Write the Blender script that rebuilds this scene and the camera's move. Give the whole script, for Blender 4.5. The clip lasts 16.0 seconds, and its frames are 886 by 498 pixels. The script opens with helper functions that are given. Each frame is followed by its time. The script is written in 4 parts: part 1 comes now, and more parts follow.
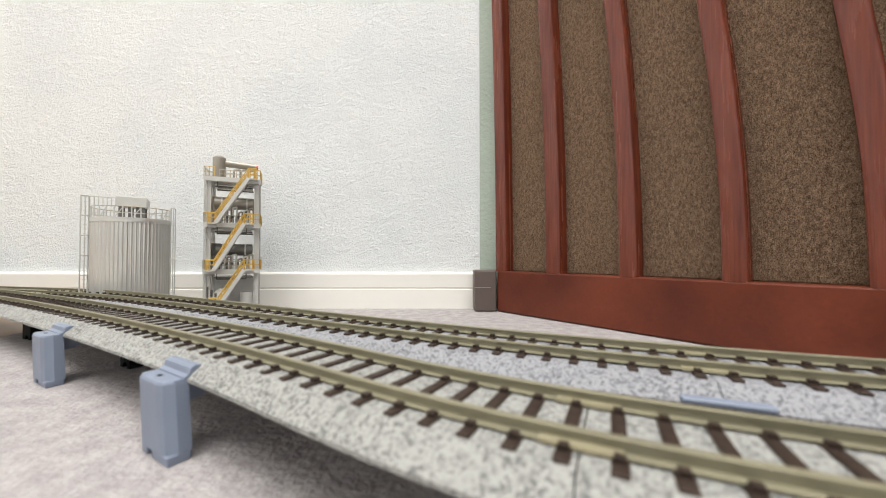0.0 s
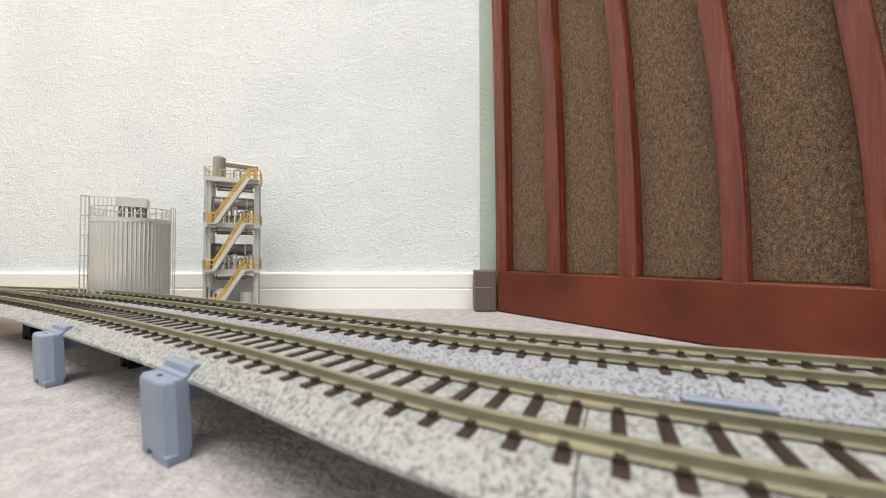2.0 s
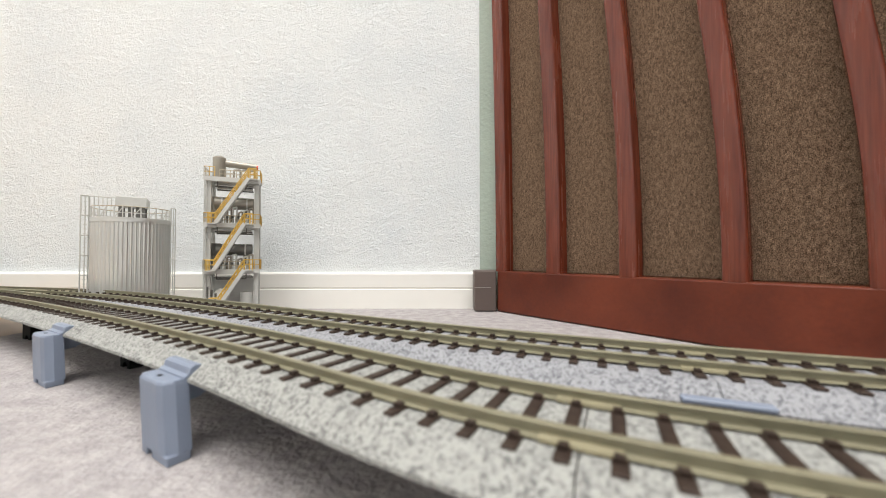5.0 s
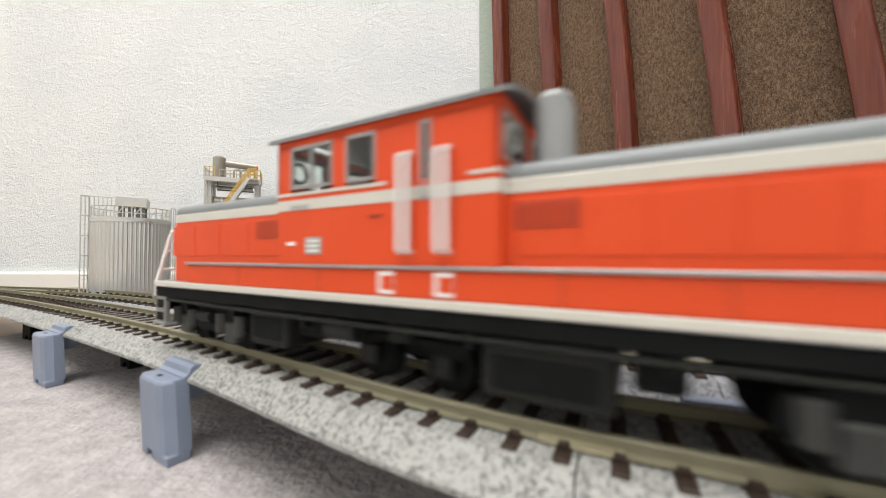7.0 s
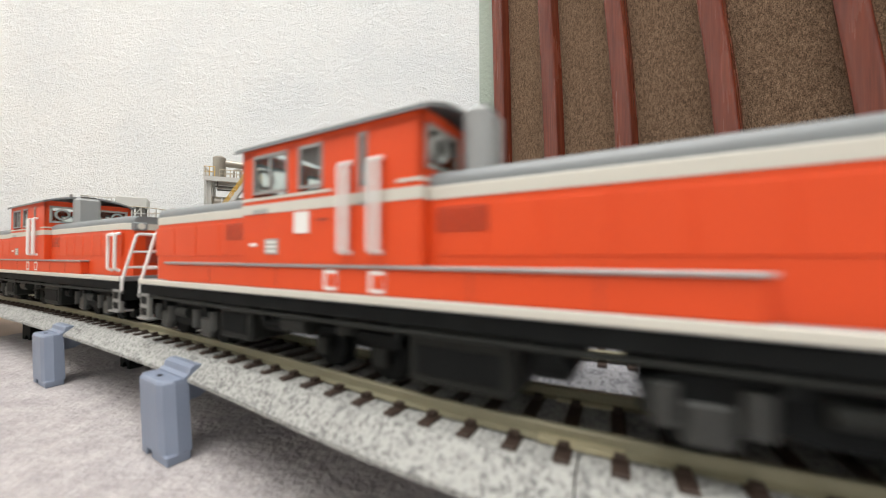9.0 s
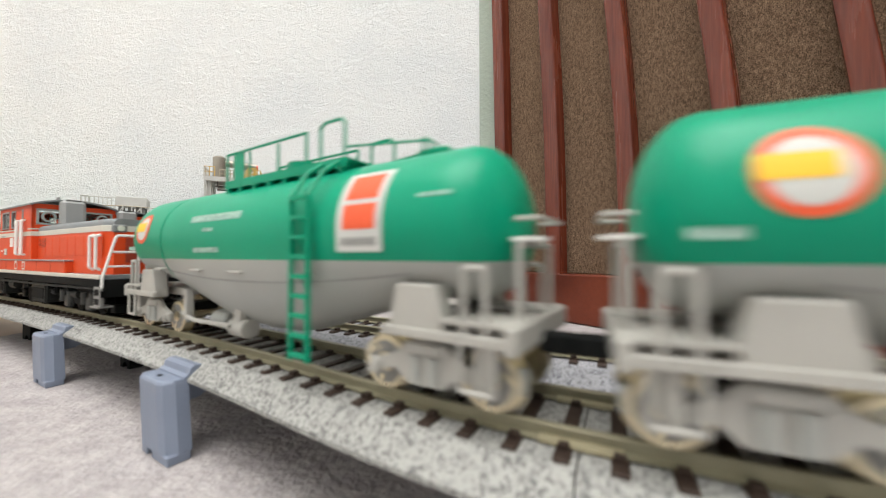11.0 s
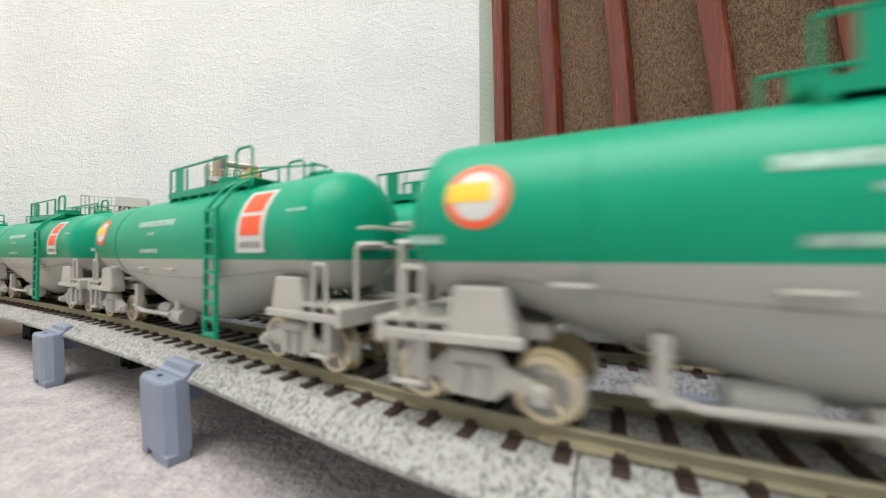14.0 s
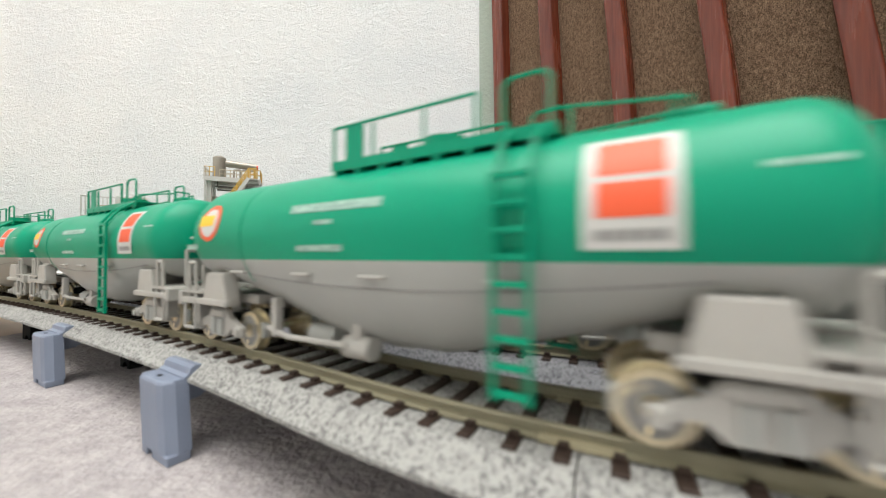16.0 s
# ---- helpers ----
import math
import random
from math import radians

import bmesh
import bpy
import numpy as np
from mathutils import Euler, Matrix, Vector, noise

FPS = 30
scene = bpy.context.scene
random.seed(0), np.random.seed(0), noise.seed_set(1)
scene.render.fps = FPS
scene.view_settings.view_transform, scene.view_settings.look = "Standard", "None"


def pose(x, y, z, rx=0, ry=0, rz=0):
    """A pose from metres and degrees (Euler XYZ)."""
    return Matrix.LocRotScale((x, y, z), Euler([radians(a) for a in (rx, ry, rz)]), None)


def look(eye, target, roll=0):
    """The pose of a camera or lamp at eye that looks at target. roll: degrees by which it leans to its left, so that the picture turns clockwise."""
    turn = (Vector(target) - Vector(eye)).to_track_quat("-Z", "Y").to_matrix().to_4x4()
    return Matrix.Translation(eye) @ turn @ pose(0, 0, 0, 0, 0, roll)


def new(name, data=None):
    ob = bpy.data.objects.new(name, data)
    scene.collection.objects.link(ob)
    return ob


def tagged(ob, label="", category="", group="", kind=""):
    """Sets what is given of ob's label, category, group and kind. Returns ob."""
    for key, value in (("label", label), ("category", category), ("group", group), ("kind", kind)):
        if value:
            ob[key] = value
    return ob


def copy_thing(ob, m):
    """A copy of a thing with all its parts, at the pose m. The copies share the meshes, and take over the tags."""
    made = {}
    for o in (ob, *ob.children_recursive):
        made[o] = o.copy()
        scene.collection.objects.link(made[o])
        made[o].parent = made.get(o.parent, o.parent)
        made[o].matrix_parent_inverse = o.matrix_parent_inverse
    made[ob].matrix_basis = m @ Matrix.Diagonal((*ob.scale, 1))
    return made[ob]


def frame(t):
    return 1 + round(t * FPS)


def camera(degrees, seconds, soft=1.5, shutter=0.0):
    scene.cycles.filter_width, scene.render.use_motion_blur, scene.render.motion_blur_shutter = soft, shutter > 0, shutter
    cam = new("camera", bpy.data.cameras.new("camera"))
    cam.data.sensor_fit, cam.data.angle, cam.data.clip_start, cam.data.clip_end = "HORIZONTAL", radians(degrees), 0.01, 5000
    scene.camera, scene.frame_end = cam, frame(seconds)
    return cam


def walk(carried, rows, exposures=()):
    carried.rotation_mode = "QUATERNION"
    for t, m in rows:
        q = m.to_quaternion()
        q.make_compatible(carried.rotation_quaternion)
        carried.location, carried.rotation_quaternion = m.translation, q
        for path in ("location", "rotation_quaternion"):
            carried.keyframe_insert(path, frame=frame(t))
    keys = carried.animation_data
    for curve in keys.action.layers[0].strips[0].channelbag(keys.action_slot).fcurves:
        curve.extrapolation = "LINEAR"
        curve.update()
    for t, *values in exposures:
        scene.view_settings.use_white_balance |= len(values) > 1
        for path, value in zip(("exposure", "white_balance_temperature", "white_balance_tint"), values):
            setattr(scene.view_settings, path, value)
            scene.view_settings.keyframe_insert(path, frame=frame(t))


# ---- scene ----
H = 0.0555                     # height of the lens above the carpet
RAIL = H - 0.02701              # height of the rail heads
cam = camera(103.0, 16.0, soft=1.0, shutter=0.5)
walk(cam, [(0, pose(0, 0, H, 91.106, 0, 0)), (16, pose(0, 0, H, 91.106, 0, 0))])
scene.view_settings.exposure = 0.0
cam.data.dof.use_dof, cam.data.dof.focus_distance, cam.data.dof.aperture_fstop = True, 0.36, 14.0

world = bpy.data.worlds.new("room_air")
world.use_nodes = True
scene.world = world
world.node_tree.nodes["Background"].inputs[0].default_value = (0.9, 0.95, 1.0, 1)
world.node_tree.nodes["Background"].inputs[1].default_value = 0.16


def area_lamp(name, size_x, size_y, power, colour, m):
    data = bpy.data.lights.new(name, "AREA")
    data.shape, data.size, data.size_y, data.energy, data.color = "RECTANGLE", size_x, size_y, power, colour
    ob = new(name, data)
    ob.matrix_world = m
    return ob


area_lamp("ceiling_lamp_light", 2.4, 1.8, 99, (1.0, 0.982, 0.96), look((-0.20, -0.55, 2.30), (-0.20, -0.54, 0)))
# ---------------------------------------------------------------- track plan
class Line:
    """A track's centre line through (x0, y0) at s = 0: arcs between the given headings (radians), s in metres to the right; dx = cos a, dy = -sin a."""

    def __init__(self, x0, y0, bends, s_min, s_max):
        self.step = 0.002
        n0, n1 = int(round(s_min / self.step)), int(round(s_max / self.step))
        self.s = np.arange(n0, n1 + 1) * self.step
        a = np.interp(self.s, [b[0] for b in bends], [b[1] for b in bends])
        a = np.convolve(np.pad(a, 6, mode="edge"), np.ones(13) / 13, mode="valid")      # eased from arc to arc
        mid = (a[1:] + a[:-1]) / 2
        x = np.concatenate(([0], np.cumsum(np.cos(mid)))) * self.step
        y = np.concatenate(([0], np.cumsum(-np.sin(mid)))) * self.step
        self.a, self.x, self.y = a, x + x0 - x[-n0], y + y0 - y[-n0]

    def at(self, s, side=0.0):
        """Point and heading; side: metres towards the camera's side."""
        a = np.interp(s, self.s, self.a)
        return np.interp(s, self.s, self.x) - math.sin(a) * side, np.interp(s, self.s, self.y) - math.cos(a) * side, a


MAIN = Line(0.0077, 0.0727, ((-1.6, -1.45), (-0.62, -0.10), (-0.40, 0.4412), (-0.38, 0.4485), (-0.25, 0.4959), (-0.12, 0.5313), (-0.03, 0.6026), (0.04, 0.4012), (0.10, 0.3828), (0.16, 0.3363), (0.24, 0.30), (0.42, 0.52), (2.7, 3.30)), -1.60, 2.70)
SIDING = Line(0.0237, 0.1199, ((-3.2, -2.70), (-0.50, 0.200), (-0.38, 0.270), (-0.34, 0.351), (-0.30, 0.415), (-0.26, 0.462), (-0.22, 0.494), (-0.18, 0.511), (-0.14, 0.515), (-0.10, 0.506), (-0.06, 0.486), (-0.02, 0.456), (0.02, 0.417), (0.06, 0.370), (0.10, 0.315), (0.14, 0.254), (0.18, 0.27), (1.0, 1.15)), -3.20, 1.00)
# ---------------------------------------------------------------- materials
def material(name, colour, rough=0.6, metal=0.0, noise_scale=0.0, vary=0.0, bump=0.0, bump_scale=0.0, second=None, spec=0.5, fine=0.0, fine_scale=0.0, lo=0.35, hi=0.65, detail=4.0, stretch=1.0):
    """A surface: base colour, a large-scale change towards `second`, a fine speckle, and relief."""
    m = bpy.data.materials.new(name)
    m.use_nodes = True
    nt = m.node_tree
    p = nt.nodes["Principled BSDF"]
    p.inputs["Roughness"].default_value, p.inputs["Metallic"].default_value = rough, metal
    p.inputs["Specular IOR Level"].default_value = spec
    p.inputs["Base Color"].default_value = (*colour, 1)
    if noise_scale or bump or fine:
        co = nt.nodes.new("ShaderNodeTexCoord")
        mp = nt.nodes.new("ShaderNodeMapping")
        mp.inputs["Scale"].default_value = (1, 1, stretch)
        nt.links.new(co.outputs["Object"], mp.inputs["Vector"])
    out = None
    if noise_scale:
        n = nt.nodes.new("ShaderNodeTexNoise")
        n.inputs["Scale"].default_value, n.inputs["Detail"].default_value = noise_scale, detail
        nt.links.new(mp.outputs["Vector"], n.inputs["Vector"])
        r = nt.nodes.new("ShaderNodeMapRange")
        r.inputs["From Min"].default_value, r.inputs["From Max"].default_value = lo, hi
        nt.links.new(n.outputs["Fac"], r.inputs["Value"])
        mx = nt.nodes.new("ShaderNodeMix")
        mx.data_type = "RGBA"
        mx.inputs["A"].default_value = (*colour, 1)
        mx.inputs["B"].default_value = (*(second or [c * (1 - vary) for c in colour]), 1)
        nt.links.new(r.outputs["Result"], mx.inputs["Factor"])
        out = mx.outputs["Result"]
        rr = nt.nodes.new("ShaderNodeMapRange")
        rr.inputs["To Min"].default_value, rr.inputs["To Max"].default_value = max(rough - 0.06, 0.02), min(rough + 0.08, 1)
        nt.links.new(n.outputs["Fac"], rr.inputs["Value"])
        nt.links.new(rr.outputs["Result"], p.inputs["Roughness"])
    if fine:
        n2 = nt.nodes.new("ShaderNodeTexNoise")
        n2.inputs["Scale"].default_value, n2.inputs["Detail"].default_value = fine_scale, 3
        nt.links.new(mp.outputs["Vector"], n2.inputs["Vector"])
        r2 = nt.nodes.new("ShaderNodeMapRange")
        r2.inputs["From Min"].default_value, r2.inputs["From Max"].default_value = 0.3, 0.7
        r2.inputs["To Min"].default_value, r2.inputs["To Max"].default_value = 1 - fine, 1 + fine
        nt.links.new(n2.outputs["Fac"], r2.inputs["Value"])
        mu = nt.nodes.new("ShaderNodeVectorMath")
        mu.operation = "SCALE"
        if out:
            nt.links.new(out, mu.inputs[0])
        else:
            mu.inputs[0].default_value = colour
        nt.links.new(r2.outputs["Result"], mu.inputs["Scale"])
        out = mu.outputs["Vector"]
    if out:
        nt.links.new(out, p.inputs["Base Color"])
    if bump:
        n3 = nt.nodes.new("ShaderNodeTexNoise")
        n3.inputs["Scale"].default_value, n3.inputs["Detail"].default_value = bump_scale, 4
        nt.links.new(co.outputs["Object"], n3.inputs["Vector"])
        b = nt.nodes.new("ShaderNodeBump")
        b.inputs["Strength"].default_value, b.inputs["Distance"].default_value = 1.0, bump
        nt.links.new(n3.outputs["Fac"], b.inputs["Height"])
        nt.links.new(b.outputs["Normal"], p.inputs["Normal"])
    return m


def wallpaper(name, colour, tint):
    """Embossed paper: fine wavy strokes that come and go in patches, with a faint mottled tint."""
    m = material(name, colour, 0.75, 0, 11, 0.0, second=tint, spec=0.25, detail=2, lo=0.4, hi=0.7)
    nt = m.node_tree
    co = nt.nodes["Texture Coordinate"]
    heights = []
    for scale, warp, detail in ((520, 1.1, 3), (150, 0.4, 2)):
        n = nt.nodes.new("ShaderNodeTexNoise")
        n.inputs["Scale"].default_value, n.inputs["Detail"].default_value, n.inputs["Distortion"].default_value = scale, detail, warp
        nt.links.new(co.outputs["Object"], n.inputs["Vector"])
        heights.append(n)
    r = nt.nodes.new("ShaderNodeMapRange")
    r.inputs["From Min"].default_value, r.inputs["From Max"].default_value = 0.35, 0.65
    r.inputs["To Min"].default_value, r.inputs["To Max"].default_value = 0.6, 1.0
    nt.links.new(heights[1].outputs["Fac"], r.inputs["Value"])
    mu = nt.nodes.new("ShaderNodeMath")
    mu.operation = "MULTIPLY"
    nt.links.new(heights[0].outputs["Fac"], mu.inputs[0])
    nt.links.new(r.outputs["Result"], mu.inputs[1])
    b = nt.nodes.new("ShaderNodeBump")
    b.inputs["Strength"].default_value, b.inputs["Distance"].default_value = 1.0, 0.0022
    nt.links.new(mu.outputs[0], b.inputs["Height"])
    nt.links.new(b.outputs["Normal"], nt.nodes["Principled BSDF"].inputs["Normal"])
    return m


WALLPAPER = wallpaper("embossed_wallpaper", (0.805, 0.83, 0.83), (0.75, 0.785, 0.80))
BASEBOARD = material("cream_baseboard", (0.86, 0.84, 0.79), 0.45, 0, 12, 0.04)
CARPET = material("grey_carpet", (0.43, 0.40, 0.395), 0.95, 0, 130, 0.0, 0.0016, 420, second=(0.335, 0.31, 0.31), spec=0.1, fine=0.12, fine_scale=900)
# the angled wall's darker greenish shading is put into this colour
SHADED_GREENWALL = material("shaded_green_wallpaper", (0.37, 0.43, 0.37), 0.8, 0, 14, 0.08, 0.0010, 260, spec=0.2)
CEILING = material("white_ceiling", (0.8, 0.8, 0.78), 0.8, 0, 20, 0.03)
WOODFLOOR = material("honey_wood_floor", (0.47, 0.31, 0.19), 0.35, 0, 30, 0.2)
MAHOGANY = material("mahogany_lacquer", (0.105, 0.020, 0.010), 0.25, 0, 160, 0.25, second=(0.158, 0.035, 0.017), spec=0.5, fine=0.2, fine_scale=900, stretch=0.05)
MAHOGANY_RAIL = material("mahogany_rail_lacquer", (0.085, 0.016, 0.007), 0.30, 0, 18, 0.25, second=(0.155, 0.032, 0.013), spec=0.40, fine=0.08, fine_scale=400)
STEPGREY = material("step_grey", (0.22, 0.22, 0.21), 0.5, 0, 60, 0.1)
FELT = material("brown_felt", (0.125, 0.080, 0.051), 0.95, 0, 600, 0.0, 0.0014, 2000, second=(0.255, 0.172, 0.114), spec=0.05, fine=0.8, fine_scale=2300, lo=0.3, hi=0.7, stretch=0.6)
CAP = material("brown_grey_cap", (0.115, 0.085, 0.075), 0.4, 0, 40, 0.12)
SLEEPER = material("dark_brown_sleeper", (0.042, 0.027, 0.020), 0.6, 0, 300, 0.3, spec=0.25)
RAILMETAL = material("nickel_rail", (0.265, 0.245, 0.165), 0.5, 0.35, 60, 0.15)
RAILTOP = material("polished_rail_head", (0.40, 0.36, 0.24), 0.4, 0.5, 80, 0.1)
PIER = material("blue_grey_riser", (0.20, 0.235, 0.31), 0.42, 0, 60, 0.08, 0.00006, 1500)
ORANGE = material("vermilion_paint", (0.70, 0.072, 0.015), 0.42, 0, 40, 0.06, spec=0.3)
CREAM = material("cream_paint", (0.60, 0.58, 0.51), 0.4, 0, 60, 0.04)
ROOFGREY = material("roof_grey_paint", (0.20, 0.215, 0.22), 0.45, 0, 60, 0.08)
BLACK = material("satin_black", (0.007, 0.008, 0.008), 0.7, 0, 120, 0.3, spec=0.12)
BOGIEGREY = material("bogie_casting_grey", (0.042, 0.043, 0.040), 0.5, 0, 100, 0.2, spec=0.3)
DARKGREY = material("dark_frame_and_shade_grey", (0.020, 0.021, 0.019), 0.6, 0, 100, 0.25, spec=0.15)
WHITE = material("white_plastic", (0.80, 0.79, 0.76), 0.4, 0, 60, 0.04)
SILVER = material("silver_trim", (0.34, 0.33, 0.32), 0.4, 0.4, 60, 0.1)
GREEN = material("tank_green", (0.0, 0.285, 0.158), 0.36, 0, 30, 0.05, spec=0.22)
TANKGREY = material("tank_grey", (0.365, 0.375, 0.350), 0.42, 0, 40, 0.06)
TRUCKGREY = material("bogie_grey", (0.42, 0.41, 0.375), 0.5, 0, 90, 0.12)
WHEELBRASS = material("wheel_metal", (0.66, 0.59, 0.41), 0.26, 0.75, 60, 0.1)
SIGNRED = material("sign_red", (0.78, 0.10, 0.03), 0.5)
SIGNYELLOW = material("sign_yellow", (0.85, 0.50, 0.03), 0.5)
STEEL = material("silo_silver", (0.64, 0.64, 0.62), 0.34, 0.7, 30, 0.1)
PLANTGREY = material("plant_grey", (0.60, 0.60, 0.57), 0.5, 0, 60, 0.12)
PLANTDARK = material("plant_dark", (0.17, 0.165, 0.15), 0.5, 0.2, 60, 0.2)
PLANTPIPE = material("plant_vessel", (0.36, 0.33, 0.28), 0.35, 0.5, 60, 0.12)
YELLOW = material("stair_yellow", (0.66, 0.42, 0.09), 0.5, 0, 60, 0.1)
WARMRAIL = material("aged_rail_paint", (0.50, 0.44, 0.33), 0.5, 0, 60, 0.1)


def glass(name, colour, rough=0.05):
    m = bpy.data.materials.new(name)
    m.use_nodes = True
    p = m.node_tree.nodes["Principled BSDF"]
    p.inputs["Base Color"].default_value = (*colour, 1)
    p.inputs["Roughness"].default_value = rough
    p.inputs["Transmission Weight"].default_value = 1.0
    p.inputs["IOR"].default_value = 1.3
    return m


def granules(name, light, dark, scale, depth, rough=0.85):
    """A bed of small stones: every cell has a grey of its own and stands up a little."""
    m = bpy.data.materials.new(name)
    m.use_nodes = True
    nt = m.node_tree
    p = nt.nodes["Principled BSDF"]
    p.inputs["Roughness"].default_value, p.inputs["Specular IOR Level"].default_value = rough, 0.25
    co = nt.nodes.new("ShaderNodeTexCoord")
    v = nt.nodes.new("ShaderNodeTexVoronoi")
    v.inputs["Scale"].default_value = scale
    nt.links.new(co.outputs["Object"], v.inputs["Vector"])
    sep = nt.nodes.new("ShaderNodeSeparateColor")
    nt.links.new(v.outputs["Color"], sep.inputs["Color"])
    big = nt.nodes.new("ShaderNodeTexNoise")
    big.inputs["Scale"].default_value = 60
    nt.links.new(co.outputs["Object"], big.inputs["Vector"])
    add = nt.nodes.new("ShaderNodeMath")
    add.operation = "MULTIPLY_ADD"
    add.inputs[1].default_value, add.inputs[2].default_value = 0.5, -0.25
    nt.links.new(big.outputs["Fac"], add.inputs[0])
    tot = nt.nodes.new("ShaderNodeMath")
    tot.operation = "ADD"
    nt.links.new(add.outputs[0], tot.inputs[0])
    nt.links.new(sep.outputs["Red"], tot.inputs[1])
    ramp = nt.nodes.new("ShaderNodeValToRGB")
    ramp.color_ramp.elements[0].position, ramp.color_ramp.elements[0].color = 0.05, (*dark, 1)
    ramp.color_ramp.elements[1].position, ramp.color_ramp.elements[1].color = 0.6, (*light, 1)
    nt.links.new(tot.outputs[0], ramp.inputs["Fac"])
    nt.links.new(ramp.outputs["Color"], p.inputs["Base Color"])
    bp = nt.nodes.new("ShaderNodeBump")
    bp.invert = True
    bp.inputs["Strength"].default_value, bp.inputs["Distance"].default_value = 0.7, depth
    nt.links.new(v.outputs["Distance"], bp.inputs["Height"])
    nt.links.new(bp.outputs["Normal"], p.inputs["Normal"])
    return m


BALLAST = granules("warm_grey_ballast", (0.355, 0.355, 0.335), (0.15, 0.15, 0.146), 1650, 0.00034)
BALLAST_COOL = granules("bluish_grey_ballast", (0.330, 0.332, 0.350), (0.15, 0.153, 0.168), 1800, 0.00032)
GLASS = glass("cab_glass", (0.85, 0.9, 0.88))


# ---------------------------------------------------------------- mesh helpers
def part(name, bm, mat, parent=None, label="", smooth=False, m=None):
    """Link a bmesh as one mesh object under a thing or a part."""
    me = bpy.data.meshes.new(name)
    bmesh.ops.recalc_face_normals(bm, faces=bm.faces)
    bm.to_mesh(me)
    bm.free()
    me.materials.append(mat)
    if smooth:
        me.polygons.foreach_set("use_smooth", [True] * len(me.polygons))
        me.set_sharp_from_angle(angle=radians(35))
    ob = new(name, me)
    if parent:
        ob.parent = parent
    if m is not None:
        ob.matrix_basis = m
    if label:
        tagged(ob, label)
    return ob


def again(ob, m, parent=None):
    """Another piece on the same mesh."""
    o = new(ob.name.split(".")[0], ob.data)
    o.parent = parent or ob.parent
    o.matrix_basis = m
    return o


def box(x0, x1, y0, y1, z0, z1, bevel=0.0, bm=None, seg=1):
    own = bm or bmesh.new()
    v = bmesh.ops.create_cube(own, size=1, matrix=Matrix.LocRotScale(((x0 + x1) / 2, (y0 + y1) / 2, (z0 + z1) / 2), None, (x1 - x0, y1 - y0, z1 - z0)))["verts"]
    if bevel:
        e = list({e for w in v for e in w.link_edges})
        bmesh.ops.bevel(own, geom=e, offset=bevel, segments=seg, affect="EDGES", profile=0.5)
    return own


def rod(a, b, r, bm=None, n=8, r2=None):
    own = bm or bmesh.new()
    a, b = Vector(a), Vector(b)
    d = b - a
    m = Matrix.Translation((a + b) / 2) @ d.to_track_quat("Z", "Y").to_matrix().to_4x4()
    bmesh.ops.create_cone(own, cap_ends=True, segments=n, radius1=r, radius2=r if r2 is None else r2, depth=d.length, matrix=m)
    return own


def bar(a, b, w, h, bm=None, up=(0, 0, 1)):
    """A rectangular bar from a to b; w across, h along up."""
    own = bm or bmesh.new()
    a, b, up = Vector(a), Vector(b), Vector(up)
    d = (b - a)
    x = d.normalized()
    y = up.cross(x).normalized()
    z = x.cross(y)
    m = Matrix((x, y, z)).transposed().to_4x4()
    bmesh.ops.create_cube(own, size=1, matrix=Matrix.Translation((a + b) / 2) @ m @ Matrix.Diagonal((d.length, w, h, 1)))
    return own


def prism(points, y0, y1, bm=None):
    """A flat outline in x-z, extruded from y0 to y1."""
    own = bm or bmesh.new()
    lo = [own.verts.new((x, y0, z)) for x, z in points]
    hi = [own.verts.new((x, y1, z)) for x, z in points]
    n = len(points)
    own.faces.new(lo)
    own.faces.new(hi[::-1])
    for i in range(n):
        own.faces.new((lo[i], lo[(i + 1) % n], hi[(i + 1) % n], hi[i]))
    return own


def loft(sections, bm=None, caps=True):
    """Skin through closed rings of points, one ring after another."""
    own = bm or bmesh.new()
    rings = [[own.verts.new(p) for p in ring] for ring in sections]
    n = len(rings[0])
    for a, b in zip(rings, rings[1:]):
        for i in range(n):
            own.faces.new((a[i], a[(i + 1) % n], b[(i + 1) % n], b[i]))
    if caps:
        own.faces.new(rings[0][::-1])
        own.faces.new(rings[-1])
    return own


def thing(name, label, category, group="", m=None):
    ob = new(name)
    ob.empty_display_size = 0.01
    if m is not None:
        ob.matrix_basis = m
    return tagged(ob, label, category, group)


def sweep(line, s0, s1, step, profile, bm=None):
    """A profile of (side, height) carried along a track line."""
    n = max(2, int(round((s1 - s0) / step)) + 1)
    rings = []
    for i in range(n):
        s = s0 + (s1 - s0) * i / (n - 1)
        rings.append([(*line.at(s, side)[:2], z) for side, z in profile])
    return loft(rings, bm)


LETTERING = material("faded_white_lettering", (0.36, 0.56, 0.47), 0.5, 0, 700, 0.5)
SIGNWHITE = material("sign_white", (0.56, 0.57, 0.54), 0.5, 0, 60, 0.05)
LOUVRE = material("dark_vermilion", (0.30, 0.035, 0.015), 0.5)
LAMPGLASS = material("lamp_lens", (0.8, 0.78, 0.7), 0.12, 0.2)
STACKGREY = material("stack_grey_paint", (0.33, 0.34, 0.335), 0.45, 0, 60, 0.08)
# ---------------------------------------------------------------- the room
WALL_Y = 0.3775


